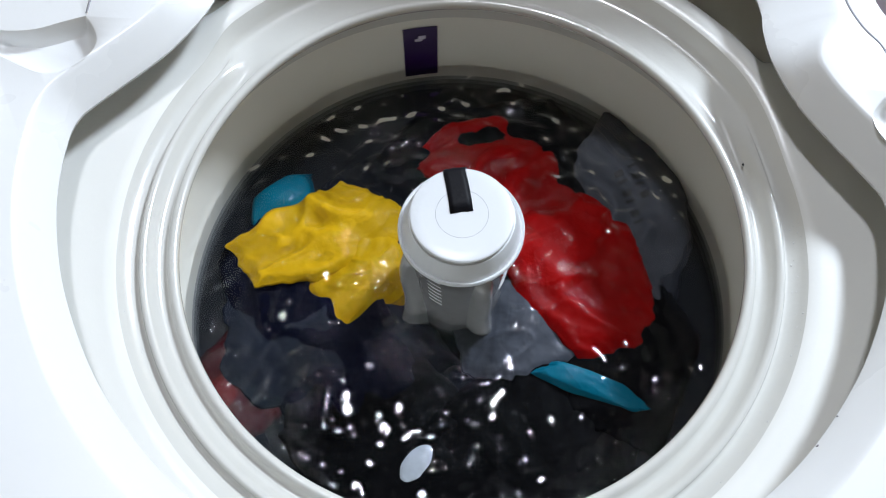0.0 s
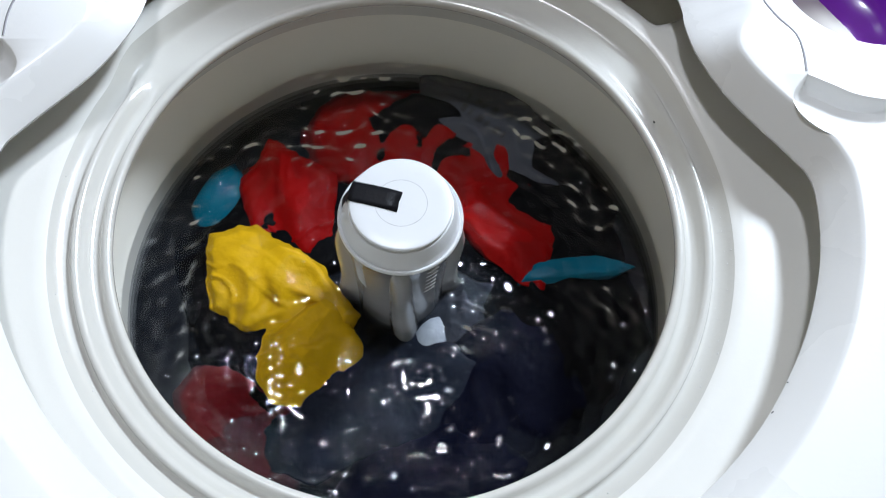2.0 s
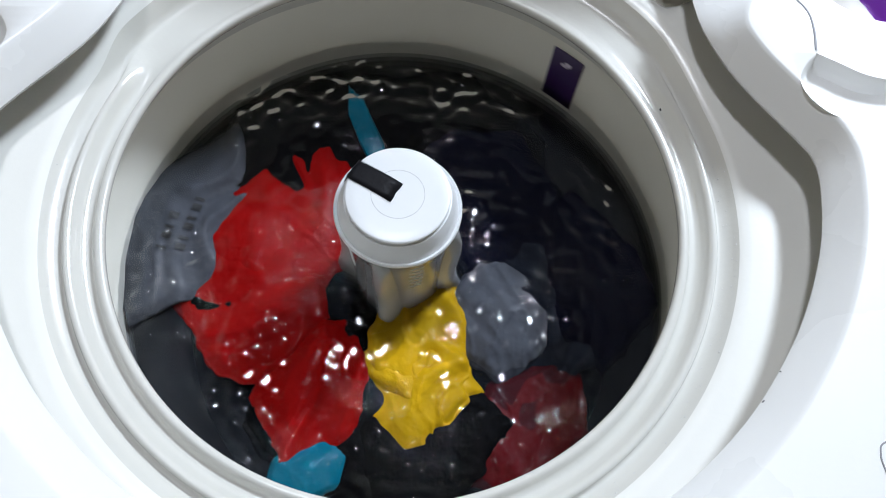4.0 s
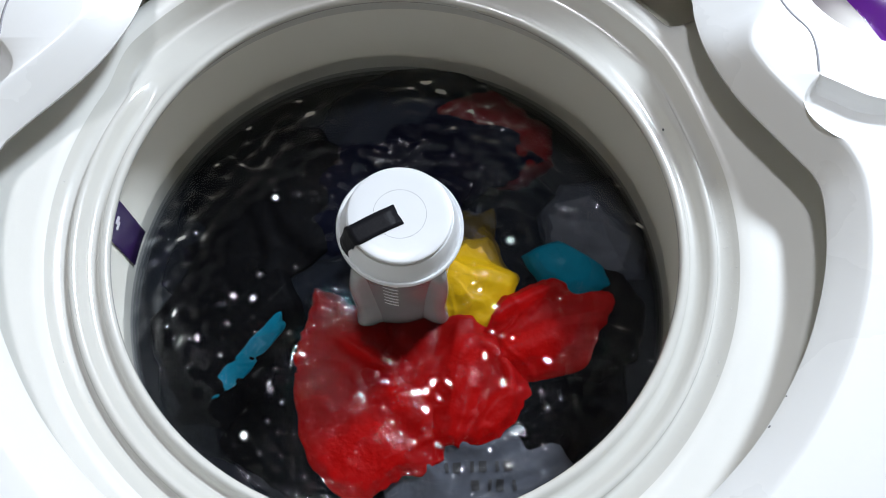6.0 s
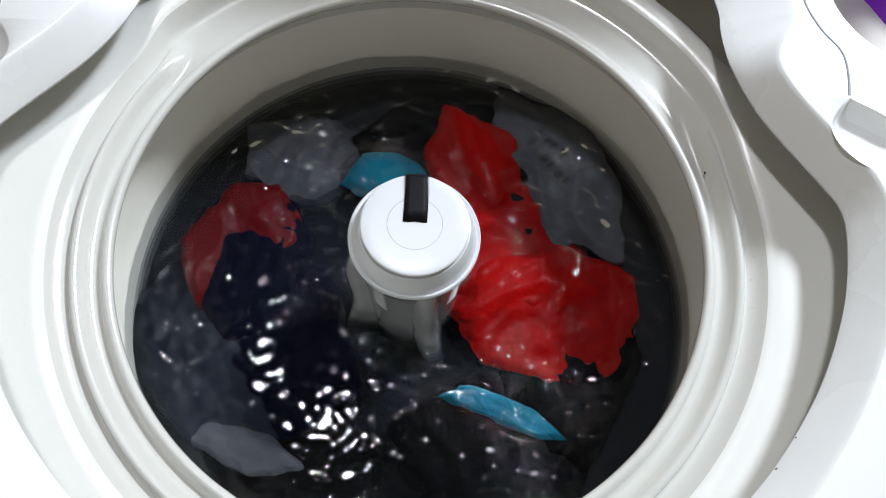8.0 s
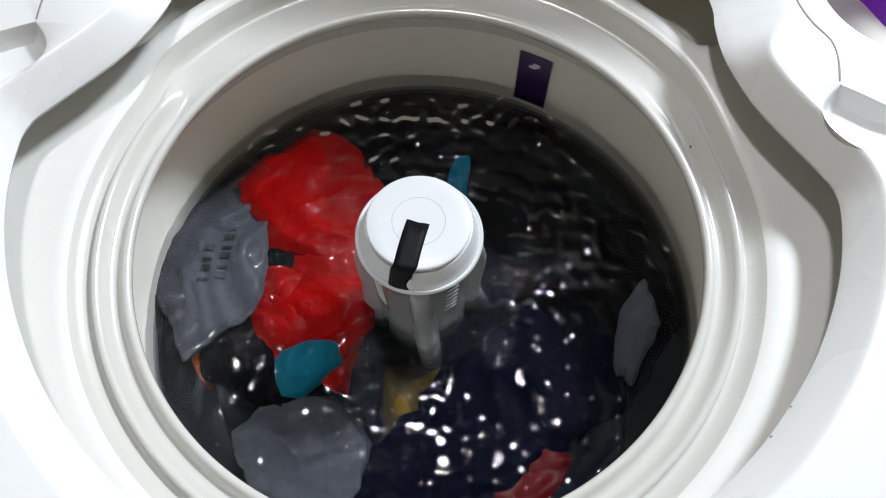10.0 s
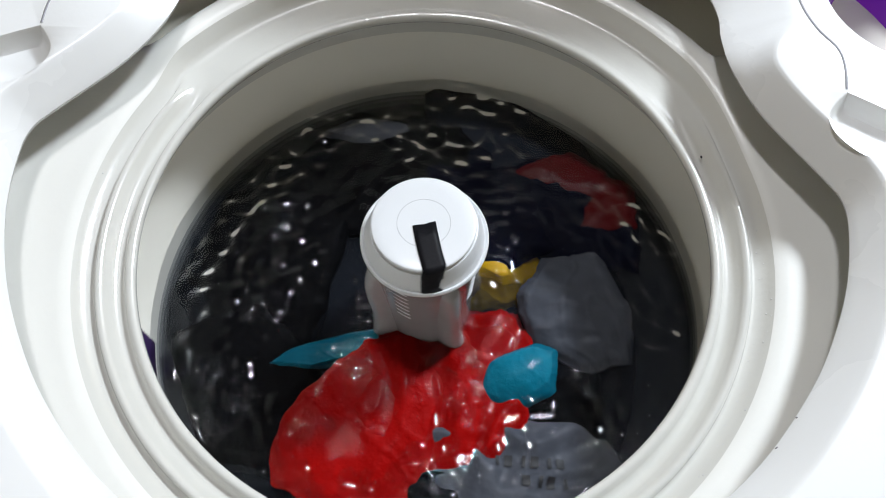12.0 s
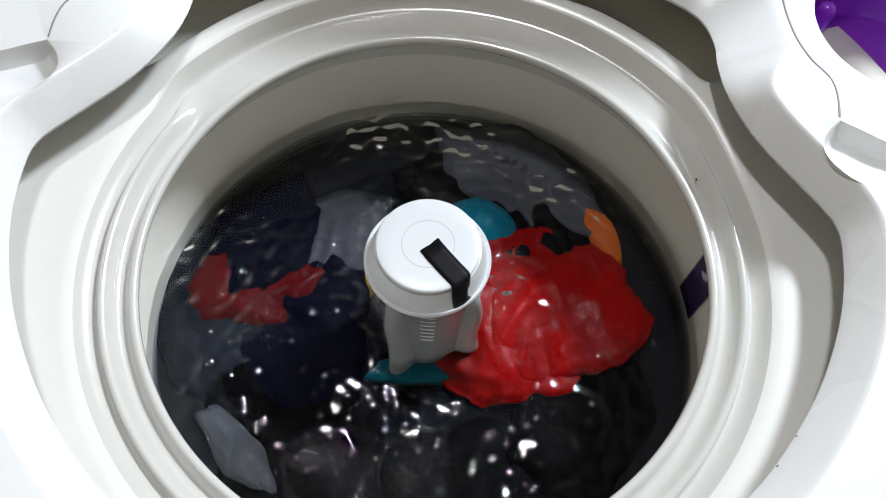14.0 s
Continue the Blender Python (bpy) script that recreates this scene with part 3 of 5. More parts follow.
def cloth(name, a, b, seed, mat, parent=None, label="", fold=0.006, bulge=0.006, turn=0.4, ragged=0.17, cut=0.0, nu=64, nv=52):
    """A crumpled wet piece of cloth about 2a by 2b with a closed underside; cut tapers it towards +x."""
    bm = bmesh.new()
    outline = cut_outline(seed, ragged)
    top, low = [], []
    for j in range(nv + 1):
        rt, rl = [], []
        for i in range(nu + 1):
            u, v = 2 * i / nu - 1, 2 * j / nv - 1
            x, y = u * math.sqrt(1 - v * v / 2), v * math.sqrt(1 - u * u / 2)
            edge = outline(math.atan2(y, x))
            x, y = a * x * edge, b * y * edge * (1 - cut * (u + 1) / 2)
            rim = smoothstep(0.80, 1.0, math.hypot(u * math.sqrt(1 - v * v / 2), v * math.sqrt(1 - u * u / 2)))
            z = fold_height(x, y, a, b, seed, fold, bulge, turn) - 0.004 * rim * rim
            # fold overhang: shift sideways with the local height
            k = 0.3 * z
            rt.append(bm.verts.new((x + k * math.cos(turn + seed), y + k * math.sin(turn + seed), z)))
            rl.append(bm.verts.new((x * 0.97, y * 0.97, min(z - 0.003, -0.010 - 0.004 * (1 - u * u)))))
        top.append(rt)
        low.append(rl)
    for j in range(nv):
        for i in range(nu):
            bm.faces.new((top[j][i], top[j][i + 1], top[j + 1][i + 1], top[j + 1][i]))
            bm.faces.new((low[j][i], low[j + 1][i], low[j + 1][i + 1], low[j][i + 1]))
    for i in range(nu):
        bm.faces.new((top[0][i], low[0][i], low[0][i + 1], top[0][i + 1]))
        bm.faces.new((top[nv][i], top[nv][i + 1], low[nv][i + 1], low[nv][i]))
    for j in range(nv):
        bm.faces.new((top[j][0], top[j + 1][0], low[j + 1][0], low[j][0]))
        bm.faces.new((top[j][nu], low[j][nu], low[j + 1][nu], top[j + 1][nu]))
    return finish(name, bm, mat, parent, label)


def pile():
    bm = bmesh.new()

    def shape(k, a, r, z):
        if k == 0 or r < 0.01:
            return r, z
        x, y = r * math.cos(a), r * math.sin(a)
        n = noise.noise(Vector((x * 26, y * 26, 1.1))) * 0.008 + (1 - 2 * abs(noise.noise(Vector((x * 45, y * 60, 4.2))))) * 0.006
        return r, z + n * (1 if r < 0.20 else 0.4)

    prof = [(0.036 + 0.160 * i / 44, -0.004 - 0.014 * (i / 44) ** 3) for i in range(45)] + [(0.203, -0.028), (0.211, -0.045), (0.221, -0.075), (0.230, -0.12), (0.236, -0.30)]
    lathe(bm, prof, 180, shape)
    ob = finish("sunken_laundry", bm, BLACK)
    ob.location = (0, 0, WATER - 0.046)
    return tagged(ob, "heap of black wet laundry just under the water", "laundry", kind="stuff")


room()
deck()
cabinet()
cover_ob = tub_cover()
basket_ob = basket()
agitator_ob = agitator()
water_ob = water()
pile_ob = pile()

yellow = tagged(new("yellow_cloth"), "crumpled bright yellow cotton cloth floating in the water", "laundry")
yellow_body = cloth("body", 0.068, 0.044, 1.3, YELLOW, yellow, fold=0.012, bulge=0.007, turn=0.5)
yellow_flap = cloth("flap", 0.050, 0.042, 4.1, YELLOW, yellow, fold=0.010, bulge=0.006, turn=1.9)
red = tagged(new("red_shirt"), "crumpled wet red cotton shirt floating in the water", "laundry")
red_body = cloth("body", 0.082, 0.060, 7.7, RED, red, fold=0.008, bulge=0.007, turn=0.3, cut=0.35)
red_sleeve = cloth("sleeve", 0.066, 0.040, 2.2, RED, red, fold=0.0075, bulge=0.007, turn=0.1)
red_tail = cloth("tail", 0.075, 0.055, 9.4, RED, red, fold=0.0075, bulge=0.005, turn=1.2)
maroon = tagged(cloth("dark_red_cloth", 0.058, 0.046, 5.5, MAROON, fold=0.006, bulge=0.006, turn=0.7), "dark red cotton cloth under the water surface", "laundry")
grey_shirt = tagged(cloth("grey_shirt", 0.082, 0.052, 3.6, GREY, fold=0.006, bulge=0.006, turn=0.15), "grey cotton shirt with a faded dark chest print", "laundry")
grey_sock = tagged(cloth("grey_cloth", 0.054, 0.042, 6.8, GREY, fold=0.006, bulge=0.007, turn=0.9), "small crumpled grey cotton cloth", "laundry")
grey_rag = tagged(cloth("grey_rag", 0.048, 0.018, 8.3, GREY, fold=0.006, bulge=0.008, turn=0.2), "narrow dark grey cotton rag", "laundry")
teal_cloth = tagged(cloth("teal_strap", 0.052, 0.017, 1.9, TEAL, fold=0.005, bulge=0.006, turn=0.1, cut=0.45), "narrow twisted teal blue cloth", "laundry")
teal_mitt = tagged(cloth("teal_cloth", 0.036, 0.024, 2.9, TEAL, fold=0.003, bulge=0.012, turn=0.3, ragged=0.1), "small folded teal blue cloth", "laundry")
orange = tagged(cloth("orange_cloth", 0.034, 0.016, 4.7, ORANGE, fold=0.005, bulge=0.006), "small orange cloth under the water by the basket wall", "laundry")
pale = tagged(cloth("pale_rag", 0.022, 0.014, 6.1, PALE_CLOTH, fold=0.004, bulge=0.008), "small pale grey rag", "laundry")
navy = tagged(cloth("navy_cloth", 0.095, 0.058, 7.1, NAVY, fold=0.006, bulge=0.006, turn=0.4), "large dark navy cotton cloth under the water surface", "laundry")
blacks = []
# angle behind the clear patch of water, distance from the middle, half length, half width
DARK = [(40, 0.165, 0.075, 0.050), (72, 0.118, 0.090, 0.058), (112, 0.158, 0.096, 0.062), (158, 0.154, 0.098, 0.064), (204, 0.158, 0.092, 0.060),
        (284, 0.150, 0.086, 0.060), (318, 0.155, 0.074, 0.050)]
for i, (_, _, half_a, half_b) in enumerate(DARK):
    ob = cloth("black_cloth", half_a, half_b, 11.3 + 2.7 * i, BLUE if i < 2 else BLACK, fold=0.006, bulge=0.006, turn=0.5 * i, nu=44, nv=36)
    blacks.append(tagged(ob, "dark blue wet cotton garment just under the surface" if i < 2 else "black wet cotton garment just under the surface", "laundry", group="dark garments in the tub"))


def chest_print():
    """Rows of unreadable dark bars following the shirt's folds."""
    bm = bmesh.new()
    for row, (y, bars) in enumerate(((0.010, 4), (-0.006, 6))):
        for i in range(bars):
            x0 = -0.034 + 0.0105 * i + 0.003 * row
            grid = []
            for u in range(4):
                col = []
                for v in range(6):
                    x, yy = x0 + (0.003 + 0.0035 * ((i + row) % 2)) * u / 3, y + 0.009 * v / 5
                    z = fold_height(x, yy, 0.082, 0.052, 3.6, 0.006, 0.006, 0.15)
                    k = 0.3 * z
                    col.append(bm.verts.new((x + k * math.cos(3.75), yy + k * math.sin(3.75), z + 0.0014)))
                grid.append(col)
            for u in range(3):
                for v in range(5):
                    bm.faces.new((grid[u][v], grid[u + 1][v], grid[u + 1][v + 1], grid[u][v + 1]))
    part("chest_print", bm, INK, grey_shirt, "faded black printed letters, unreadable")


chest_print()


# ---- what moves ----
def motions():
    agitator_rows = [
        (0, 0, 0, 105), (0.1, -0.0003, -0.0004, 129), (0.2, -0.0006, -0.0007, 91), (0.3, -0.0009, -0.0011, 50), (0.4, -0.0012, -0.0014, -11), (0.5, -0.0015, -0.0018, -45), (0.6, -0.0019, -0.0015, -52),
        (0.7, -0.0023, -0.0012, -14), (0.8, -0.0028, -0.0009, 65), (0.9, -0.0032, -0.0007, 119), (1, -0.0037, -0.0004, 142), (1.1, -0.0031, 0, 130), (1.2, -0.0026, 0.0003, 71), (1.3, -0.0021, 0.0006, 2),
        (1.4, -0.0015, 0.0009, -27), (1.5, -0.001, 0.0013, -29), (1.6, -0.0024, 0.0034, 14), (1.7, -0.0039, 0.0056, 93), (1.8, -0.0053, 0.0077, 151), (1.9, -0.0067, 0.0099, 181), (2, -0.0082, 0.012, 167),
        (2.1, -0.007, 0.0092, 110), (2.2, -0.0059, 0.0064, 51), (2.3, -0.0047, 0.0036, 18), (2.4, -0.0035, 0.0008, 18), (2.5, -0.0024, -0.002, 63), (2.6, -0.0028, -0.0011, 137), (2.7, -0.0032, -0.0001, 203),
        (2.8, -0.0036, 0.0009, 226), (2.9, -0.0041, 0.0019, 213), (3, -0.0045, 0.0029, 152), (3.1, -0.0046, 0.0027, 95), (3.2, -0.0047, 0.0024, 66), (3.3, -0.0048, 0.0021, 70), (3.4, -0.0049, 0.0018, 116),
        (3.5, -0.005, 0.0015, 185), (3.6, -0.0051, 0.0012, 247), (3.7, -0.0052, 0.0009, 271), (3.8, -0.0053, 0.0006, 252), (3.9, -0.0054, 0.0003, 205), (4, -0.0055, 0.0001, 151), (4.1, -0.0057, -0.0002, 116),
        (4.2, -0.0058, -0.0005, 117), (4.3, -0.0059, -0.0008, 162), (4.4, -0.006, -0.0011, 231), (4.5, -0.0061, -0.0014, 292), (4.6, -0.0062, -0.0017, 316), (4.7, -0.0063, -0.002, 297), (4.8, -0.0064, -0.0023, 250),
        (4.9, -0.0065, -0.0025, 196), (5, -0.0066, -0.0028, 161), (5.1, -0.0067, -0.0031, 162), (5.2, -0.0068, -0.0034, 208), (5.3, -0.0069, -0.0037, 281), (5.4, -0.007, -0.004, 336), (5.5, -0.0072, -0.0043, 359),
        (5.6, -0.0073, -0.0026, 335), (5.7, -0.0075, -0.0008, 274), (5.8, -0.0077, 0.0009, 222), (5.9, -0.0079, 0.0026, 201), (6, -0.0081, 0.0043, 210), (6.1, -0.0068, 0.0043, 264), (6.2, -0.0055, 0.0043, 331),
        (6.3, -0.0042, 0.0043, 382), (6.4, -0.0029, 0.0043, 409), (6.5, -0.0015, 0.0043, 385), (6.6, -0.0016, 0.0028, 320), (6.7, -0.0017, 0.0013, 272), (6.8, -0.0018, -0.0002, 251), (6.9, -0.0018, -0.0017, 259),
        (7, -0.0019, -0.0032, 311), (7.1, -0.0011, -0.0029, 384), (7.2, -0.0002, -0.0027, 442), (7.3, 0.0006, -0.0024, 460), (7.4, 0.0015, -0.0022, 436), (7.5, 0.0023, -0.0019, 372), (7.6, 0.0022, -0.0009, 318),
        (7.7, 0.002, 0.0002, 299), (7.8, 0.0019, 0.0012, 315), (7.9, 0.0018, 0.0022, 370), (8, 0.0016, 0.0033, 453), (8.1, 0.0009, 0.0018, 498), (8.2, 0.0001, 0.0004, 525), (8.3, -0.0007, -0.0011, 495),
        (8.4, -0.0014, -0.0026, 433), (8.5, -0.0022, -0.004, 381), (8.6, -0.0019, -0.0042, 357), (8.7, -0.0017, -0.0043, 367), (8.8, -0.0014, -0.0044, 431), (8.9, -0.0012, -0.0046, 497), (9, -0.0009, -0.0047, 551),
        (9.1, -0.0007, -0.0049, 571), (9.2, -0.0004, -0.005, 547), (9.3, -0.0002, -0.0052, 488), (9.4, 0.0001, -0.0053, 430), (9.5, 0.0003, -0.0054, 406), (9.6, 0.0006, -0.0056, 427), (9.7, 0.0008, -0.0057, 480),
        (9.8, 0.0011, -0.0059, 547), (9.9, 0.0013, -0.006, 600), (10, 0.0015, -0.0061, 621), (10.1, 0.0018, -0.0063, 602), (10.2, 0.002, -0.0064, 553), (10.3, 0.0023, -0.0066, 497), (10.4, 0.0025, -0.0067, 461),
        (10.5, 0.0028, -0.0068, 463), (10.6, 0.003, -0.007, 512), (10.7, 0.0033, -0.0071, 587), (10.8, 0.0035, -0.0073, 652), (10.9, 0.0038, -0.0074, 676), (11, 0.004, -0.0076, 658), (11.1, 0.0033, -0.0062, 608),
        (11.2, 0.0025, -0.0049, 554), (11.3, 0.0018, -0.0036, 523), (11.4, 0.001, -0.0023, 524), (11.5, 0.0003, -0.001, 582), (11.6, 0.0009, -0.0012, 646), (11.7, 0.0016, -0.0015, 698), (11.8, 0.0022, -0.0018, 728),
        (11.9, 0.0029, -0.002, 701), (12, 0.0035, -0.0023, 648), (12.1, 0.0033, -0.0028, 602), (12.2, 0.0032, -0.0034, 574), (12.3, 0.003, -0.004, 576), (12.4, 0.0028, -0.0046, 634), (12.5, 0.0027, -0.0051, 706),
        (12.6, 0.0031, -0.0045, 761), (12.7, 0.0036, -0.0039, 791), (12.8, 0.0041, -0.0033, 767), (12.9, 0.0045, -0.0027, 702), (13, 0.005, -0.002, 647), (13.1, 0.0038, -0.0021, 626), (13.2, 0.0025, -0.0022, 635),
        (13.3, 0.0013, -0.0023, 685), (13.4, 0.0001, -0.0024, 764), (13.5, -0.0012, -0.0025, 816), (13.6, -0.0002, -0.0029, 845), (13.7, 0.0007, -0.0033, 819), (13.8, 0.0017, -0.0036, 762), (13.9, 0.0026, -0.004, 702),
        (14, 0.0035, -0.0044, 675),
    ]
    basket_rows = [
        (0, 0, 0, 0), (0.1, -0.0003, -0.0004, 10), (0.2, -0.0006, -0.0007, 21), (0.3, -0.0009, -0.0011, 34), (0.4, -0.0012, -0.0014, 52), (0.5, -0.0015, -0.0018, 64), (0.6, -0.0019, -0.0015, 64),
        (0.7, -0.0023, -0.0012, 57), (0.8, -0.0028, -0.0009, 52), (0.9, -0.0032, -0.0007, 54), (1, -0.0037, -0.0004, 62), (1.1, -0.0031, 0, 70), (1.2, -0.0026, 0.0003, 84), (1.3, -0.0021, 0.0006, 103),
        (1.4, -0.0015, 0.0009, 117), (1.5, -0.001, 0.0013, 118), (1.6, -0.0024, 0.0034, 112), (1.7, -0.0039, 0.0056, 108), (1.8, -0.0053, 0.0077, 118), (1.9, -0.0067, 0.0099, 129), (2, -0.0082, 0.012, 142),
        (2.1, -0.007, 0.0092, 156), (2.2, -0.0059, 0.0064, 174), (2.3, -0.0047, 0.0036, 188), (2.4, -0.0035, 0.0008, 189), (2.5, -0.0024, -0.002, 183), (2.6, -0.0028, -0.0011, 179), (2.7, -0.0032, -0.0001, 189),
        (2.8, -0.0036, 0.0009, 200), (2.9, -0.0041, 0.0019, 213), (3, -0.0045, 0.0029, 227), (3.1, -0.0046, 0.0027, 246), (3.2, -0.0047, 0.0024, 260), (3.3, -0.0048, 0.0021, 260), (3.4, -0.0049, 0.0018, 252),
        (3.5, -0.005, 0.0015, 247), (3.6, -0.0051, 0.0012, 255), (3.7, -0.0052, 0.0009, 265), (3.8, -0.0053, 0.0006, 276), (3.9, -0.0054, 0.0003, 289), (4, -0.0055, 0.0001, 307), (4.1, -0.0057, -0.0002, 319),
        (4.2, -0.0058, -0.0005, 319), (4.3, -0.0059, -0.0008, 311), (4.4, -0.006, -0.0011, 306), (4.5, -0.0061, -0.0014, 314), (4.6, -0.0062, -0.0017, 324), (4.7, -0.0063, -0.002, 336), (4.8, -0.0064, -0.0023, 348),
        (4.9, -0.0065, -0.0025, 366), (5, -0.0066, -0.0028, 378), (5.1, -0.0067, -0.0031, 378), (5.2, -0.0068, -0.0034, 370), (5.3, -0.0069, -0.0037, 365), (5.4, -0.007, -0.004, 370), (5.5, -0.0072, -0.0043, 376),
        (5.6, -0.0073, -0.0026, 386), (5.7, -0.0075, -0.0008, 403), (5.8, -0.0077, 0.0009, 422), (5.9, -0.0079, 0.0026, 432), (6, -0.0081, 0.0043, 429), (6.1, -0.0068, 0.0043, 425), (6.2, -0.0055, 0.0043, 423),
        (6.3, -0.0042, 0.0043, 428), (6.4, -0.0029, 0.0043, 434), (6.5, -0.0015, 0.0043, 443), (6.6, -0.0016, 0.0028, 457), (6.7, -0.0017, 0.0013, 476), (6.8, -0.0018, -0.0002, 489), (6.9, -0.0018, -0.0017, 490),
        (7, -0.0019, -0.0032, 484), (7.1, -0.0011, -0.0029, 480), (7.2, -0.0002, -0.0027, 489), (7.3, 0.0006, -0.0024, 500), (7.4, 0.0015, -0.0022, 513), (7.5, 0.0023, -0.0019, 526), (7.6, 0.0022, -0.0009, 545),
        (7.7, 0.002, 0.0002, 559), (7.8, 0.0019, 0.0012, 560), (7.9, 0.0018, 0.0022, 554), (8, 0.0016, 0.0033, 549), (8.1, 0.0009, 0.0018, 559), (8.2, 0.0001, 0.0004, 570), (8.3, -0.0007, -0.0011, 582),
        (8.4, -0.0014, -0.0026, 596), (8.5, -0.0022, -0.004, 615), (8.6, -0.0019, -0.0042, 628), (8.7, -0.0017, -0.0043, 628), (8.8, -0.0014, -0.0044, 620), (8.9, -0.0012, -0.0046, 614), (9, -0.0009, -0.0047, 622),
        (9.1, -0.0007, -0.0049, 631), (9.2, -0.0004, -0.005, 642), (9.3, -0.0002, -0.0052, 654), (9.4, 0.0001, -0.0053, 671), (9.5, 0.0003, -0.0054, 683), (9.6, 0.0006, -0.0056, 682), (9.7, 0.0008, -0.0057, 674),
        (9.8, 0.0011, -0.0059, 667), (9.9, 0.0013, -0.006, 675), (10, 0.0015, -0.0061, 684), (10.1, 0.0018, -0.0063, 695), (10.2, 0.002, -0.0064, 707), (10.3, 0.0023, -0.0066, 724), (10.4, 0.0025, -0.0067, 736),
        (10.5, 0.0028, -0.0068, 735), (10.6, 0.003, -0.007, 727), (10.7, 0.0033, -0.0071, 721), (10.8, 0.0035, -0.0073, 729), (10.9, 0.0038, -0.0074, 734), (11, 0.004, -0.0076, 742), (11.1, 0.0033, -0.0062, 758),
        (11.2, 0.0025, -0.0049, 775), (11.3, 0.0018, -0.0036, 786), (11.4, 0.001, -0.0023, 785), (11.5, 0.0003, -0.001, 779), (11.6, 0.0009, -0.0012, 772), (11.7, 0.0016, -0.0015, 780), (11.8, 0.0022, -0.0018, 788),
        (11.9, 0.0029, -0.002, 801), (12, 0.0035, -0.0023, 814), (12.1, 0.0033, -0.0028, 833), (12.2, 0.0032, -0.0034, 847), (12.3, 0.003, -0.004, 848), (12.4, 0.0028, -0.0046, 841), (12.5, 0.0027, -0.0051, 837),
        (12.6, 0.0031, -0.0045, 847), (12.7, 0.0036, -0.0039, 858), (12.8, 0.0041, -0.0033, 870), (12.9, 0.0045, -0.0027, 884), (13, 0.005, -0.002, 903), (13.1, 0.0038, -0.0021, 916), (13.2, 0.0025, -0.0022, 917),
        (13.3, 0.0013, -0.0023, 911), (13.4, 0.0001, -0.0024, 907), (13.5, -0.0012, -0.0025, 916), (13.6, -0.0002, -0.0029, 927), (13.7, 0.0007, -0.0033, 940), (13.8, 0.0017, -0.0036, 954), (13.9, 0.0026, -0.004, 972),
        (14, 0.0035, -0.0044, 986),
    ]
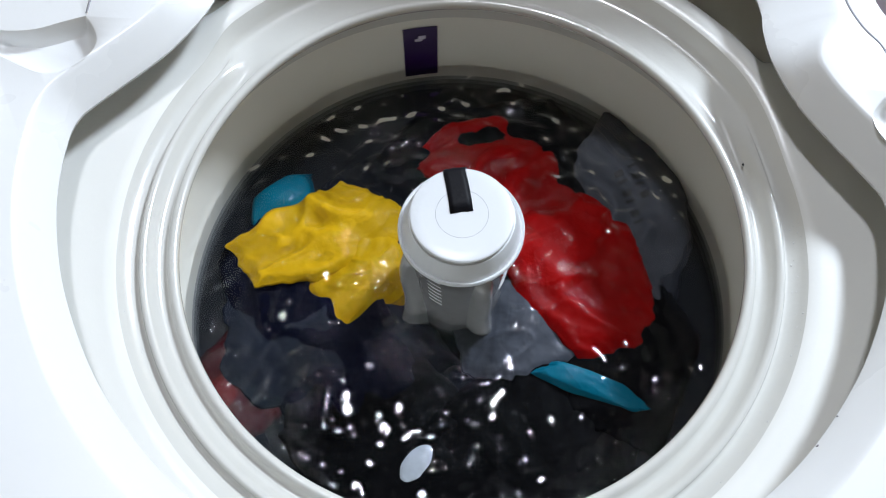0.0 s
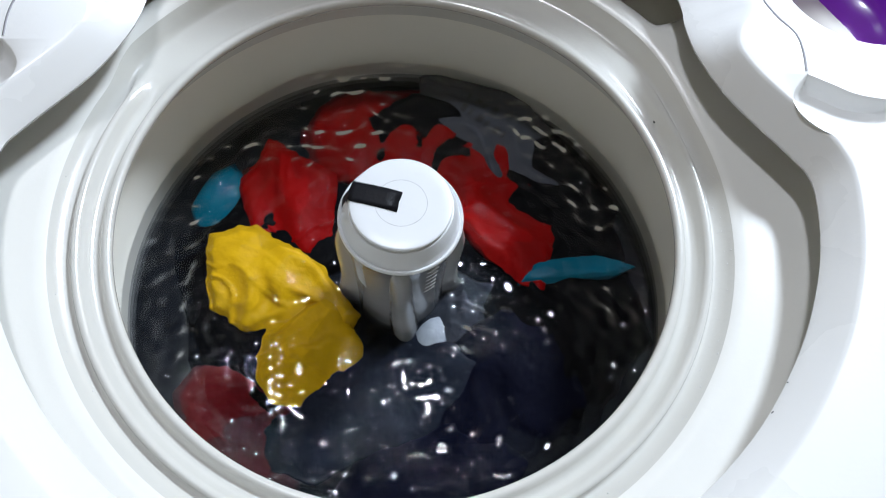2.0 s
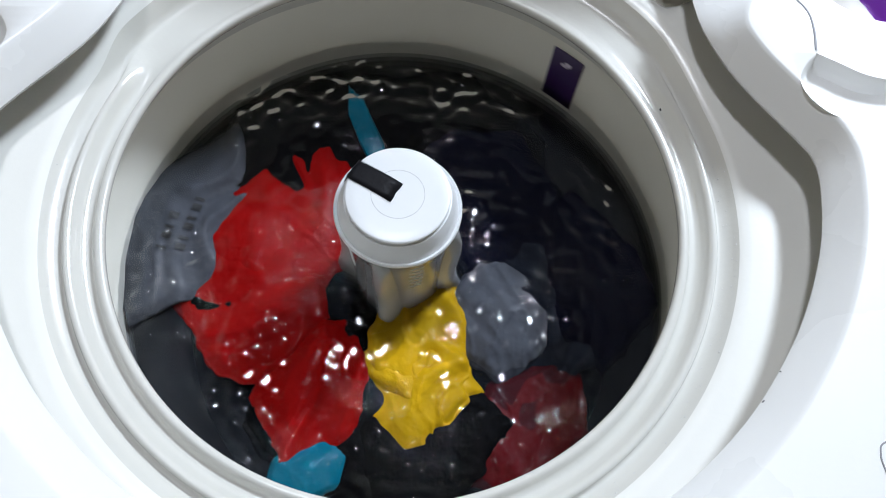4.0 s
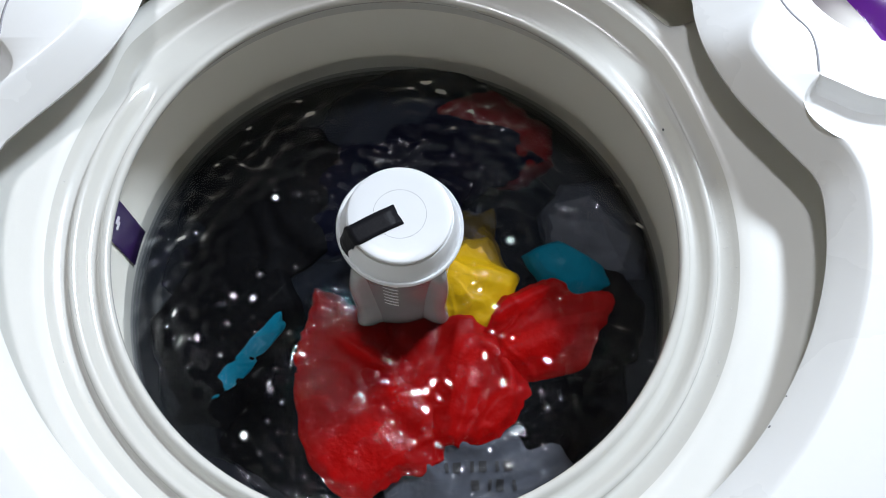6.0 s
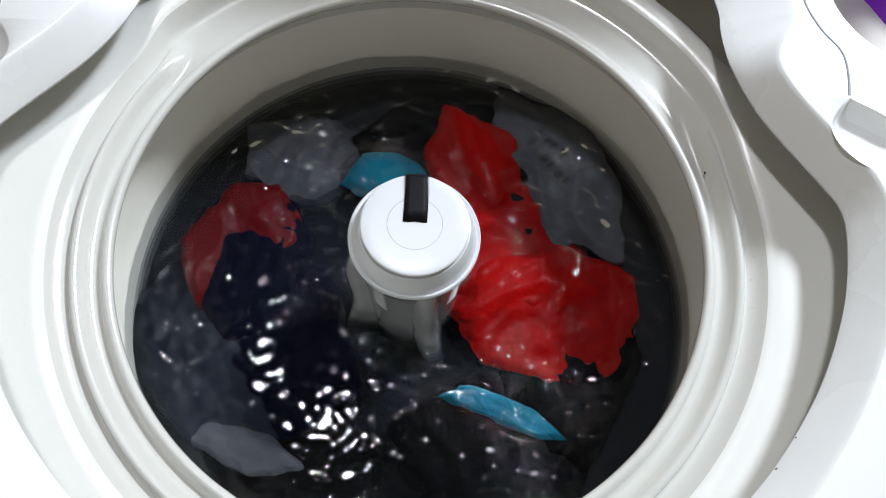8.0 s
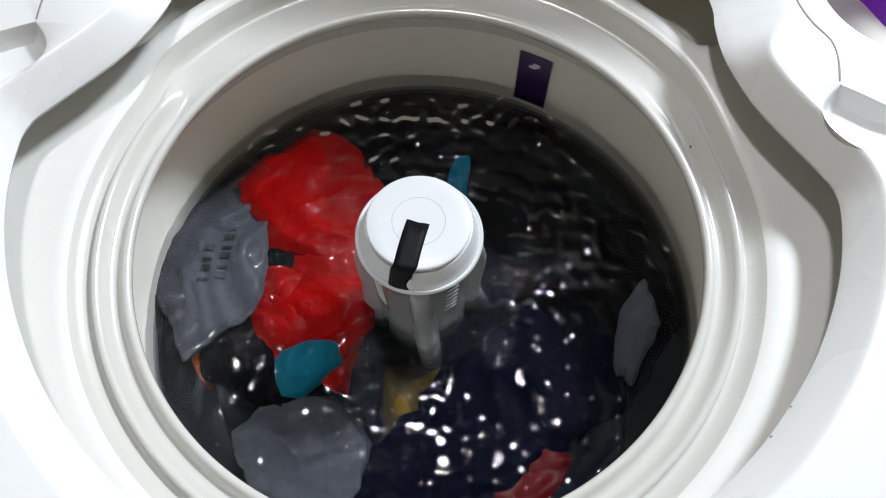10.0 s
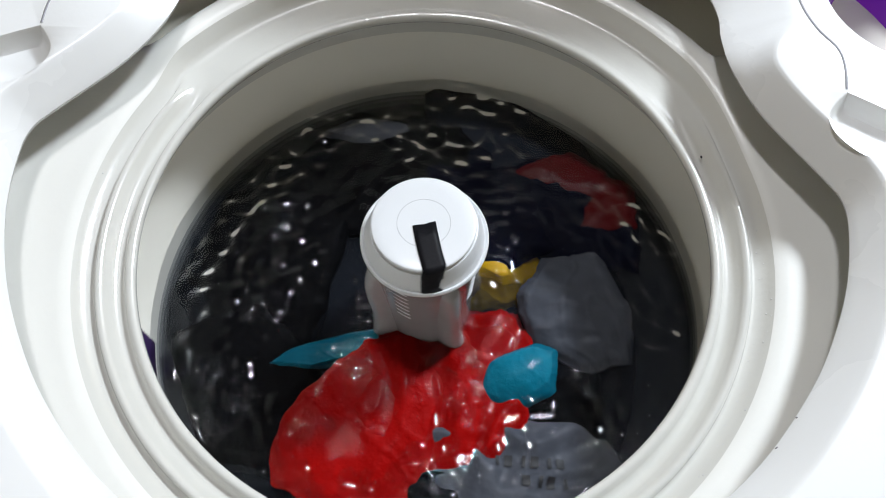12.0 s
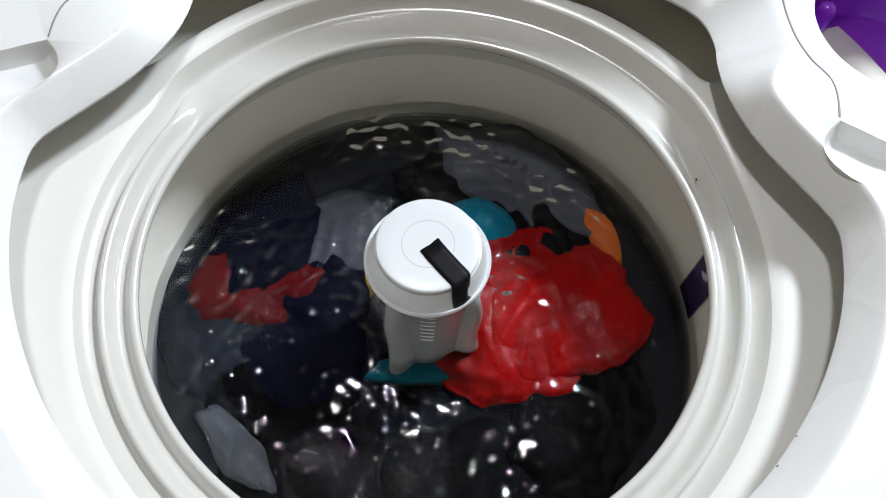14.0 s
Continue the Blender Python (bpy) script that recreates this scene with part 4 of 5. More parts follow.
    cover_rows = [
        (0, 0, 0, 0), (0.1, -0.0003, -0.0004, 4.8), (0.2, -0.0006, -0.0007, 5.9), (0.3, -0.0009, -0.0011, 5), (0.4, -0.0012, -0.0014, 6), (0.5, -0.0015, -0.0018, 6.7), (0.6, -0.0019, -0.0015, 4.1),
        (0.7, -0.0023, -0.0012, 0.4), (0.8, -0.0028, -0.0009, -3), (0.9, -0.0032, -0.0007, -0.4), (1, -0.0037, -0.0004, 3.9), (1.1, -0.0031, 0, 5.3), (1.2, -0.0026, 0.0003, 4.2), (1.3, -0.0021, 0.0006, 5),
        (1.4, -0.0015, 0.0009, 5.1), (1.5, -0.001, 0.0013, 2.7), (1.6, -0.0024, 0.0034, -0.4), (1.7, -0.0039, 0.0056, -2.8), (1.8, -0.0053, 0.0077, -0.2), (1.9, -0.0067, 0.0099, 4), (2, -0.0082, 0.012, 4.5),
        (2.1, -0.007, 0.0092, 3.6), (2.2, -0.0059, 0.0064, 4.7), (2.3, -0.0047, 0.0036, 5.7), (2.4, -0.0035, 0.0008, 3.6), (2.5, -0.0024, -0.002, 0.5), (2.6, -0.0028, -0.0011, -2.3), (2.7, -0.0032, -0.0001, 0.5),
        (2.8, -0.0036, 0.0009, 5), (2.9, -0.0041, 0.0019, 6), (3, -0.0045, 0.0029, 4.6), (3.1, -0.0046, 0.0027, 5.2), (3.2, -0.0047, 0.0024, 5.5), (3.3, -0.0048, 0.0021, 3.3), (3.4, -0.0049, 0.0018, 0),
        (3.5, -0.005, 0.0015, -2.6), (3.6, -0.0051, 0.0012, 0.3), (3.7, -0.0052, 0.0009, 5), (3.8, -0.0053, 0.0006, 6), (3.9, -0.0054, 0.0003, 4.6), (4, -0.0055, 0.0001, 5.2), (4.1, -0.0057, -0.0002, 5.5),
        (4.2, -0.0058, -0.0005, 3.3), (4.3, -0.0059, -0.0008, 0), (4.4, -0.006, -0.0011, -2.6), (4.5, -0.0061, -0.0014, 0.3), (4.6, -0.0062, -0.0017, 5), (4.7, -0.0063, -0.002, 6), (4.8, -0.0064, -0.0023, 4.6),
        (4.9, -0.0065, -0.0025, 5.2), (5, -0.0066, -0.0028, 5.5), (5.1, -0.0067, -0.0031, 3.3), (5.2, -0.0068, -0.0034, 0), (5.3, -0.0069, -0.0037, -1.8), (5.4, -0.007, -0.004, 1.8), (5.5, -0.0072, -0.0043, 7.3),
        (5.6, -0.0073, -0.0026, 7.5), (5.7, -0.0075, -0.0008, 5.4), (5.8, -0.0077, 0.0009, 5.4), (5.9, -0.0079, 0.0026, 6), (6, -0.0081, 0.0043, 4), (6.1, -0.0068, 0.0043, 0.5), (6.2, -0.0055, 0.0043, -2.4),
        (6.3, -0.0042, 0.0043, 0.6), (6.4, -0.0029, 0.0043, 5.6), (6.5, -0.0015, 0.0043, 7), (6.6, -0.0016, 0.0028, 5.2), (6.7, -0.0017, 0.0013, 5.5), (6.8, -0.0018, -0.0002, 5.2), (6.9, -0.0018, -0.0017, 2.7),
        (7, -0.0019, -0.0032, -0.9), (7.1, -0.0011, -0.0029, -3.2), (7.2, -0.0002, -0.0027, 0), (7.3, 0.0006, -0.0024, 4.7), (7.4, 0.0015, -0.0022, 5.4), (7.5, 0.0023, -0.0019, 3.8), (7.6, 0.0022, -0.0009, 4.6),
        (7.7, 0.002, 0.0002, 5.2), (7.8, 0.0019, 0.0012, 3.7), (7.9, 0.0018, 0.0022, 0.8), (8, 0.0016, 0.0033, -1.4), (8.1, 0.0009, 0.0018, 1.1), (8.2, 0.0001, 0.0004, 5.4), (8.3, -0.0007, -0.0011, 6.4),
        (8.4, -0.0014, -0.0026, 5.5), (8.5, -0.0022, -0.004, 6.5), (8.6, -0.0019, -0.0042, 6.4), (8.7, -0.0017, -0.0043, 3.7), (8.8, -0.0014, -0.0044, 0), (8.9, -0.0012, -0.0046, -2.6), (9, -0.0009, -0.0047, 0.3),
        (9.1, -0.0007, -0.0049, 5), (9.2, -0.0004, -0.005, 6), (9.3, -0.0002, -0.0052, 4.6), (9.4, 0.0001, -0.0053, 5.2), (9.5, 0.0003, -0.0054, 5.5), (9.6, 0.0006, -0.0056, 3.3), (9.7, 0.0008, -0.0057, 0),
        (9.8, 0.0011, -0.0059, -2.6), (9.9, 0.0013, -0.006, 0.3), (10, 0.0015, -0.0061, 5), (10.1, 0.0018, -0.0063, 6), (10.2, 0.002, -0.0064, 4.6), (10.3, 0.0023, -0.0066, 5.2), (10.4, 0.0025, -0.0067, 5.5),
        (10.5, 0.0028, -0.0068, 3.3), (10.6, 0.003, -0.007, 0), (10.7, 0.0033, -0.0071, -2.6), (10.8, 0.0035, -0.0073, 0.6), (10.9, 0.0038, -0.0074, 5.7), (11, 0.004, -0.0076, 7), (11.1, 0.0033, -0.0062, 5.3),
        (11.2, 0.0025, -0.0049, 5.5), (11.3, 0.0018, -0.0036, 5.4), (11.4, 0.001, -0.0023, 3.1), (11.5, 0.0003, -0.001, -0.3), (11.6, 0.0009, -0.0012, -2.8), (11.7, 0.0016, -0.0015, 0.2), (11.8, 0.0022, -0.0018, 4.7),
        (11.9, 0.0029, -0.002, 5.3), (12, 0.0035, -0.0023, 3.6), (12.1, 0.0033, -0.0028, 4.5), (12.2, 0.0032, -0.0034, 5.2), (12.3, 0.003, -0.004, 2.9), (12.4, 0.0028, -0.0046, -0.8), (12.5, 0.0027, -0.0051, -3.8),
        (12.6, 0.0031, -0.0045, -0.5), (12.7, 0.0036, -0.0039, 4.6), (12.8, 0.0041, -0.0033, 5.6), (12.9, 0.0045, -0.0027, 3.8), (13, 0.005, -0.002, 4), (13.1, 0.0038, -0.0021, 4.7), (13.2, 0.0025, -0.0022, 2.9),
        (13.3, 0.0013, -0.0023, 0.1), (13.4, 0.0001, -0.0024, -2.5), (13.5, -0.0012, -0.0025, 0.5), (13.6, -0.0002, -0.0029, 5.1), (13.7, 0.0007, -0.0033, 6.1), (13.8, 0.0017, -0.0036, 4.2), (13.9, 0.0026, -0.004, 4.5),
        (14, 0.0035, -0.0044, 4.4),
    ]
    yellow_body_rows = [
        (0, -0.138, 0.037, 0.799, 31), (0.5, -0.144, 0.063, 0.799, 44), (1, -0.126, 0.086, 0.799, 108), (1.5, -0.112, 0.069, 0.799, 118), (2, -0.118, -0.005, 0.799, 146),
        (2.5, -0.112, -0.029, 0.799, 188), (3, -0.03, -0.092, 0.799, 264), (3.2, -0.05, -0.085, 0.799, 260), (3.5, -0.024, -0.089, 0.796, 264), (4, 0.015, -0.08, 0.796, 270),
        (4.5, 0.041, -0.056, 0.79, 276), (5, 0.051, -0.027, 0.785, 282), (5.3, 0.049, -0.011, 0.782, 285), (5.5, 0.041, 0.048, 0.762, 276), (6, 0.04, 0.018, 0.772, 262),
        (6.5, 0.035, 0.054, 0.762, 246), (7, 0.053, 0.047, 0.766, 265), (7.5, 0.02, 0.075, 0.746, 248), (8, -0.005, 0.075, 0.741, 249), (8.5, -0.028, 0.055, 0.736, 250),
        (9, -0.069, 0.01, 0.739, 290), (9.5, -0.056, -0.055, 0.742, 331), (10, 0.009, -0.086, 0.746, 371), (10.5, 0.076, -0.05, 0.749, 412), (11, 0.087, 0.028, 0.752, 452),
        (11.5, 0.065, 0.028, 0.746, 425), (12, 0.06, 0.054, 0.746, 456), (12.5, 0.039, 0.075, 0.746, 487), (13, 0.011, 0.095, 0.746, 518), (13.5, -0.032, 0.098, 0.746, 549),
        (14, -0.066, 0.086, 0.746, 580),
    ]
    yellow_flap_rows = [
        (0, -0.09, 0.001, 0.794, -44), (0.5, -0.123, 0.02, 0.795, 10), (1, -0.1, -0.005, 0.795, 71), (1.5, -0.113, 0.001, 0.795, 18), (2, -0.094, -0.056, 0.795, 123),
        (2.5, -0.089, -0.059, 0.796, 162), (3, -0.052, -0.121, 0.796, 192), (3.2, -0.053, -0.115, 0.794, 192), (3.5, -0.025, -0.114, 0.794, 206), (4, 0.013, -0.099, 0.794, 228),
        (4.5, 0.038, -0.074, 0.795, 250), (5, 0.047, -0.046, 0.795, 272), (5.3, 0.046, -0.03, 0.795, 286), (5.5, 0.041, 0.038, 0.793, 442), (6, 0.046, 0.002, 0.795, 432),
        (6.5, 0.03, 0.036, 0.778, 426), (7, 0.046, 0.027, 0.796, 436), (7.5, 0.011, 0.045, 0.756, 428), (8, -0.005, 0.059, 0.746, 429), (8.5, -0.028, 0.055, 0.736, 430),
        (9, -0.077, 0.014, 0.745, 467), (9.5, -0.071, -0.063, 0.753, 505), (10, 0.005, -0.111, 0.762, 543), (10.5, 0.099, -0.075, 0.771, 581), (10.8, 0.129, -0.016, 0.776, 603),
        (11, 0.082, 0.016, 0.78, 632), (11.5, 0.059, 0.018, 0.772, 634), (12, 0.064, 0.058, 0.776, 607), (12.5, 0.037, 0.075, 0.769, 608), (13, 0.006, 0.087, 0.763, 609),
        (13.5, -0.034, 0.081, 0.756, 609), (13.8, -0.049, 0.059, 0.782, 610), (14, -0.06, 0.054, 0.772, 580),
    ]
    red_body_rows = [
        (0, 0.12, 0.019, 0.797, -54), (0.5, 0.106, 0.013, 0.797, -65), (1, 0.122, 0.049, 0.797, -50), (1.5, 0.093, 0.05, 0.797, -78), (2, 0.091, 0.111, 0.794, -64),
        (2.5, 0.075, 0.089, 0.795, -62), (3, -0.018, 0.13, 0.793, -20), (3.2, -0.046, 0.118, 0.796, 15), (3.5, -0.076, 0.098, 0.792, 34), (4, -0.108, 0.05, 0.793, 67),
        (4.5, -0.115, -0.005, 0.793, 100), (5, -0.097, -0.054, 0.794, 133), (5.3, -0.077, -0.077, 0.795, 152), (5.5, -0.066, -0.086, 0.797, 172), (6, -0.038, -0.099, 0.797, 123),
        (6.5, 0.048, -0.092, 0.797, 79), (7, 0.051, -0.102, 0.797, 16), (7.5, 0.101, -0.015, 0.798, 107), (8, 0.122, -0.008, 0.798, 180), (8.5, 0.083, 0.088, 0.797, 243),
        (8.7, 0.058, 0.091, 0.796, 266), (9, 0.026, 0.109, 0.796, 278), (9.5, -0.037, 0.112, 0.796, 300), (10, -0.096, 0.08, 0.797, 321), (10.5, -0.132, 0.018, 0.797, 342),
        (10.8, -0.136, -0.028, 0.797, 354), (11, -0.116, -0.042, 0.799, 336), (11.5, -0.095, -0.082, 0.8, 423), (12, -0.033, -0.118, 0.8, 428), (12.5, 0.006, -0.131, 0.8, 472),
        (13, 0.08, -0.087, 0.8, 489), (13.5, 0.103, -0.05, 0.8, 482), (14, 0.122, 0.012, 0.8, 575),
    ]
    red_sleeve_rows = [
        (0, 0.006, 0.152, 0.791, 18), (0.5, -0.054, 0.146, 0.793, 92), (1, -0.039, 0.156, 0.796, 62), (1.5, -0.091, 0.152, 0.795, 99), (2, -0.122, 0.09, 0.795, 104),
        (2.5, -0.143, 0.03, 0.798, 205), (3, -0.132, -0.043, 0.799, 177), (3.2, -0.132, -0.048, 0.799, 215), (3.5, -0.114, -0.079, 0.798, 230), (4, -0.069, -0.116, 0.797, 254),
        (4.5, -0.015, -0.131, 0.797, 278), (5, 0.039, -0.121, 0.796, 302), (5.3, 0.066, -0.105, 0.795, 316), (5.5, 0.08, -0.09, 0.797, 295), (6, 0.125, -0.034, 0.798, 384),
        (6.5, 0.123, 0.032, 0.799, 360), (7, 0.126, 0.051, 0.799, 438), (7.5, 0.085, 0.121, 0.799, 524), (8, 0.049, 0.131, 0.797, 472), (8.5, -0.067, 0.106, 0.794, 565),
        (8.7, -0.072, 0.099, 0.794, 570), (9, -0.095, 0.072, 0.794, 591), (9.5, -0.11, 0.018, 0.794, 625), (10, -0.1, -0.035, 0.793, 660), (10.5, -0.068, -0.074, 0.793, 694),
        (10.8, -0.043, -0.087, 0.793, 715), (11, -0.003, -0.094, 0.793, 714), (11.5, -0.044, -0.101, 0.793, 607), (12, 0.062, -0.063, 0.794, 606), (12.5, 0.066, -0.05, 0.795, 620),
        (13, 0.077, -0.04, 0.793, 653), (13.5, 0.073, 0.04, 0.79, 693), (14, 0.092, 0.064, 0.794, 738),
    ]
    red_tail_rows = [
        (0, 0.068, 0.088, 0.792, -27), (0.5, 0.049, 0.102, 0.79, -13), (1, 0.062, 0.103, 0.792, -28), (1.5, 0.011, 0.166, 0.791, -16), (2, -0.023, 0.172, 0.789, 3),
        (2.5, -0.053, 0.137, 0.79, -3), (3, -0.119, 0.086, 0.789, 88), (3.2, -0.129, 0.068, 0.788, 88), (3.5, -0.137, 0.033, 0.789, 100), (4, -0.132, -0.025, 0.792, 120),
        (4.5, -0.104, -0.072, 0.794, 140), (5, -0.063, -0.102, 0.792, 160), (5.3, -0.035, -0.109, 0.793, 172), (5.5, -0.011, -0.122, 0.793, 182), (6, 0.02, -0.077, 0.794, 182),
        (6.5, 0.08, -0.043, 0.793, 244), (7, -0.003, -0.074, 0.794, 176), (7.5, 0.099, 0.053, 0.793, 263), (8, 0.085, 0.055, 0.793, 292), (8.5, 0.019, 0.114, 0.794, 356),
        (8.7, -0.002, 0.106, 0.792, 367), (9, -0.035, 0.098, 0.793, 389), (9.5, -0.077, 0.062, 0.794, 424), (10, -0.095, 0.012, 0.794, 459), (10.5, -0.084, -0.038, 0.795, 494),
        (10.8, -0.067, -0.063, 0.796, 515), (11, -0.056, -0.072, 0.796, 505), (11.5, -0.062, -0.117, 0.796, 576), (12, 0.015, -0.087, 0.796, 556), (12.5, 0.038, -0.117, 0.793, 635),
        (13, 0.053, -0.053, 0.793, 705), (13.5, 0.111, -0.016, 0.794, 661), (14, 0.095, -0.01, 0.794, 747),
    ]
    maroon_rows = [
        (0, -0.173, -0.1, 0.778, 73), (0.5, -0.176, -0.099, 0.779, 80), (1, -0.18, -0.095, 0.779, 87), (1.5, -0.178, -0.091, 0.78, 94), (2, -0.14, -0.124, 0.78, 123),
        (2.5, -0.08, -0.163, 0.78, 153), (3, -0.026, -0.164, 0.78, 182), (3.5, 0.047, -0.165, 0.781, 205), (4, 0.115, -0.134, 0.782, 228), (4.5, 0.165, -0.076, 0.783, 251),
        (5, 0.186, 0.001, 0.784, 273), (5.5, 0.172, 0.082, 0.785, 296), (6, 0.071, 0.168, 0.784, 340), (6.5, -0.011, 0.198, 0.784, 366), (7, -0.088, 0.156, 0.785, 391),
        (7.5, -0.14, 0.111, 0.787, 367), (8, -0.161, 0.029, 0.787, 431), (8.5, -0.155, -0.089, 0.787, 453), (8.7, -0.138, -0.102, 0.787, 452), (9, -0.099, -0.14, 0.787, 474),
        (9.5, -0.015, -0.171, 0.787, 509), (10, 0.072, -0.156, 0.787, 545), (10.5, 0.139, -0.099, 0.787, 581), (10.8, 0.161, -0.052, 0.787, 602), (11, 0.166, -0.041, 0.787, 611),
        (11.5, 0.159, 0.028, 0.786, 630), (12, 0.126, 0.122, 0.787, 703), (12.5, 0.074, 0.144, 0.788, 642), (13, -0.036, 0.18, 0.786, 738), (13.5, -0.086, 0.138, 0.786, 801),
        (14, -0.158, 0.029, 0.786, 918),
    ]
    grey_shirt_rows = [
        (0, 0.159, 0.109, 0.796, -66), (0.5, 0.155, 0.123, 0.796, -58), (1, 0.148, 0.13, 0.796, -63), (1.5, 0.093, 0.178, 0.796, -31), (2, 0.078, 0.193, 0.794, -39),
        (2.5, -0.016, 0.197, 0.796, -8), (3, -0.073, 0.191, 0.796, -2), (3.2, -0.12, 0.166, 0.794, 27), (3.5, -0.162, 0.125, 0.794, 47), (4, -0.202, 0.038, 0.795, 79),
        (4.5, -0.193, -0.057, 0.795, 111), (5, -0.141, -0.133, 0.796, 143), (5.3, -0.097, -0.163, 0.796, 163), (5.5, -0.069, -0.17, 0.796, 168), (6, 0.06, -0.162, 0.794, 182),
        (6.5, 0.122, -0.133, 0.795, 213), (7, 0.188, -0.028, 0.795, 242), (7.5, 0.183, 0.038, 0.796, 294), (8, 0.124, 0.145, 0.796, 310), (8.5, 0.039, 0.19, 0.796, 354),
        (8.7, -0.006, 0.191, 0.796, 362), (9, -0.067, 0.178, 0.796, 383), (9.5, -0.149, 0.117, 0.797, 417), (10, -0.188, 0.022, 0.798, 452), (10.5, -0.172, -0.08, 0.799, 487),
        (10.8, -0.138, -0.131, 0.799, 507), (11, -0.124, -0.135, 0.799, 512), (11.5, -0.035, -0.167, 0.796, 540), (12, 0.1, -0.14, 0.796, 541), (12.5, 0.146, -0.092, 0.797, 589),
        (13, 0.176, -0.01, 0.797, 621), (13.5, 0.173, 0.075, 0.797, 658), (14, 0.081, 0.158, 0.797, 697),
    ]
    grey_sock_rows = [
        (0, 0.064, -0.029, 0.794, 27), (0.5, 0.039, -0.017, 0.776, 10), (1, 0.077, -0.004, 0.794, 37), (1.5, 0.053, -0.033, 0.771, 37), (2, 0.041, -0.017, 0.777, 36),
        (2.5, 0.043, -0.026, 0.782, 35), (3, 0.036, -0.016, 0.788, 34), (3.5, 0.065, -0.026, 0.789, 50), (4, 0.096, -0.031, 0.79, 67), (4.5, 0.127, -0.032, 0.79, 84),
        (5, 0.158, -0.028, 0.791, 100), (5.5, 0.189, -0.019, 0.792, 117), (6, 0.179, 0.076, 0.784, 116), (6.5, 0.125, 0.146, 0.784, 152), (7, 0.047, 0.185, 0.784, 188),
        (7.5, -0.057, 0.153, 0.788, 187), (8, -0.12, 0.133, 0.788, 198), (8.5, -0.175, 0.097, 0.788, 273), (8.7, -0.173, 0.086, 0.788, 273), (9, -0.189, 0.018, 0.789, 286),
        (9.5, -0.16, -0.09, 0.792, 308), (10, -0.079, -0.16, 0.794, 330), (10.5, 0.023, -0.171, 0.792, 352), (10.8, 0.079, -0.15, 0.793, 365), (11, 0.092, -0.135, 0.794, 394),
        (11.5, 0.137, -0.065, 0.795, 385), (12, 0.14, 0.009, 0.796, 480), (12.5, 0.126, 0.038, 0.796, 513), (13, 0.05, 0.128, 0.796, 523), (13.5, -0.008, 0.153, 0.787, 547),
        (14, -0.097, 0.085, 0.787, 570),
    ]
    grey_rag_rows = [
        (0, 0.038, 0.153, 0.751, 7), (0.5, -0.004, 0.195, 0.751, 7), (1, -0.057, 0.193, 0.751, 8), (1.5, -0.101, 0.174, 0.751, 8), (2, -0.165, 0.136, 0.751, 6),
        (2.5, -0.194, 0.055, 0.751, 5), (3, -0.195, -0.014, 0.751, 3), (3.5, -0.113, -0.153, 0.751, 39), (4, 0.043, -0.18, 0.751, 75), (4.5, 0.161, -0.079, 0.751, 111),
        (5, 0.158, 0.075, 0.751, 148), (5.5, 0.039, 0.17, 0.751, 184), (6, -0.105, 0.176, 0.756, 206), (6.5, -0.182, 0.091, 0.791, 253), (7, -0.201, -0.012, 0.792, 336),
        (7.5, -0.171, -0.101, 0.794, 301), (8, -0.119, -0.148, 0.792, 346), (8.5, -0.025, -0.197, 0.793, 369), (9, 0.081, -0.182, 0.793, 391), (9.5, 0.164, -0.114, 0.794, 414),
        (10, 0.199, -0.013, 0.795, 437), (10.5, 0.176, 0.091, 0.795, 460), (11, 0.101, 0.168, 0.796, 483), (11.5, -0.041, 0.194, 0.793, 540), (12, -0.075, 0.182, 0.792, 546),
        (12.5, -0.174, 0.088, 0.793, 587), (13, -0.193, 0.025, 0.796, 615), (13.5, -0.173, -0.097, 0.793, 638), (14, -0.139, -0.141, 0.792, 680),
    ]
    teal_cloth_rows = [
        (0, 0.133, -0.08, 0.796, -14), (0.5, 0.146, -0.051, 0.796, 5), (1, 0.14, -0.078, 0.796, -37), (1.5, 0.157, -0.019, 0.796, 7), (2, 0.163, 0.03, 0.796, 7),
        (2.5, 0.148, 0.059, 0.796, 52), (3, 0.087, 0.132, 0.794, 46), (3.2, 0.058, 0.148, 0.793, 74), (3.5, 0.019, 0.157, 0.793, 89), (4, -0.047, 0.15, 0.793, 115),
        (4.5, -0.104, 0.116, 0.793, 141), (5, -0.142, 0.064, 0.793, 168), (5.3, -0.153, 0.026, 0.793, 183), (5.5, -0.15, 0, 0.793, 170), (6, -0.143, -0.072, 0.793, 236),
        (6.5, -0.071, -0.116, 0.794, 237), (7, -0.035, -0.139, 0.796, 298), (7.5, 0.062, -0.127, 0.794, 315), (8, 0.092, -0.097, 0.794, 343), (8.5, 0.118, -0.008, 0.794, 397),
        (8.7, 0.096, 0.016, 0.794, 403), (9, 0.093, 0.044, 0.794, 413), (9.5, 0.069, 0.087, 0.793, 430), (10, 0.024, 0.117, 0.792, 447), (10.5, -0.034, 0.123, 0.791, 464),
        (10.8, -0.07, 0.113, 0.796, 475), (11, -0.104, 0.044, 0.794, 476), (11.5, -0.11, 0.037, 0.796, 540), (12, -0.078, -0.058, 0.796, 562), (12.5, -0.054, -0.056, 0.796, 578),
        (13, -0.019, -0.074, 0.794, 676), (13.5, 0.047, -0.089, 0.796, 804), (14, 0.012, -0.048, 0.788, 726),
    ]
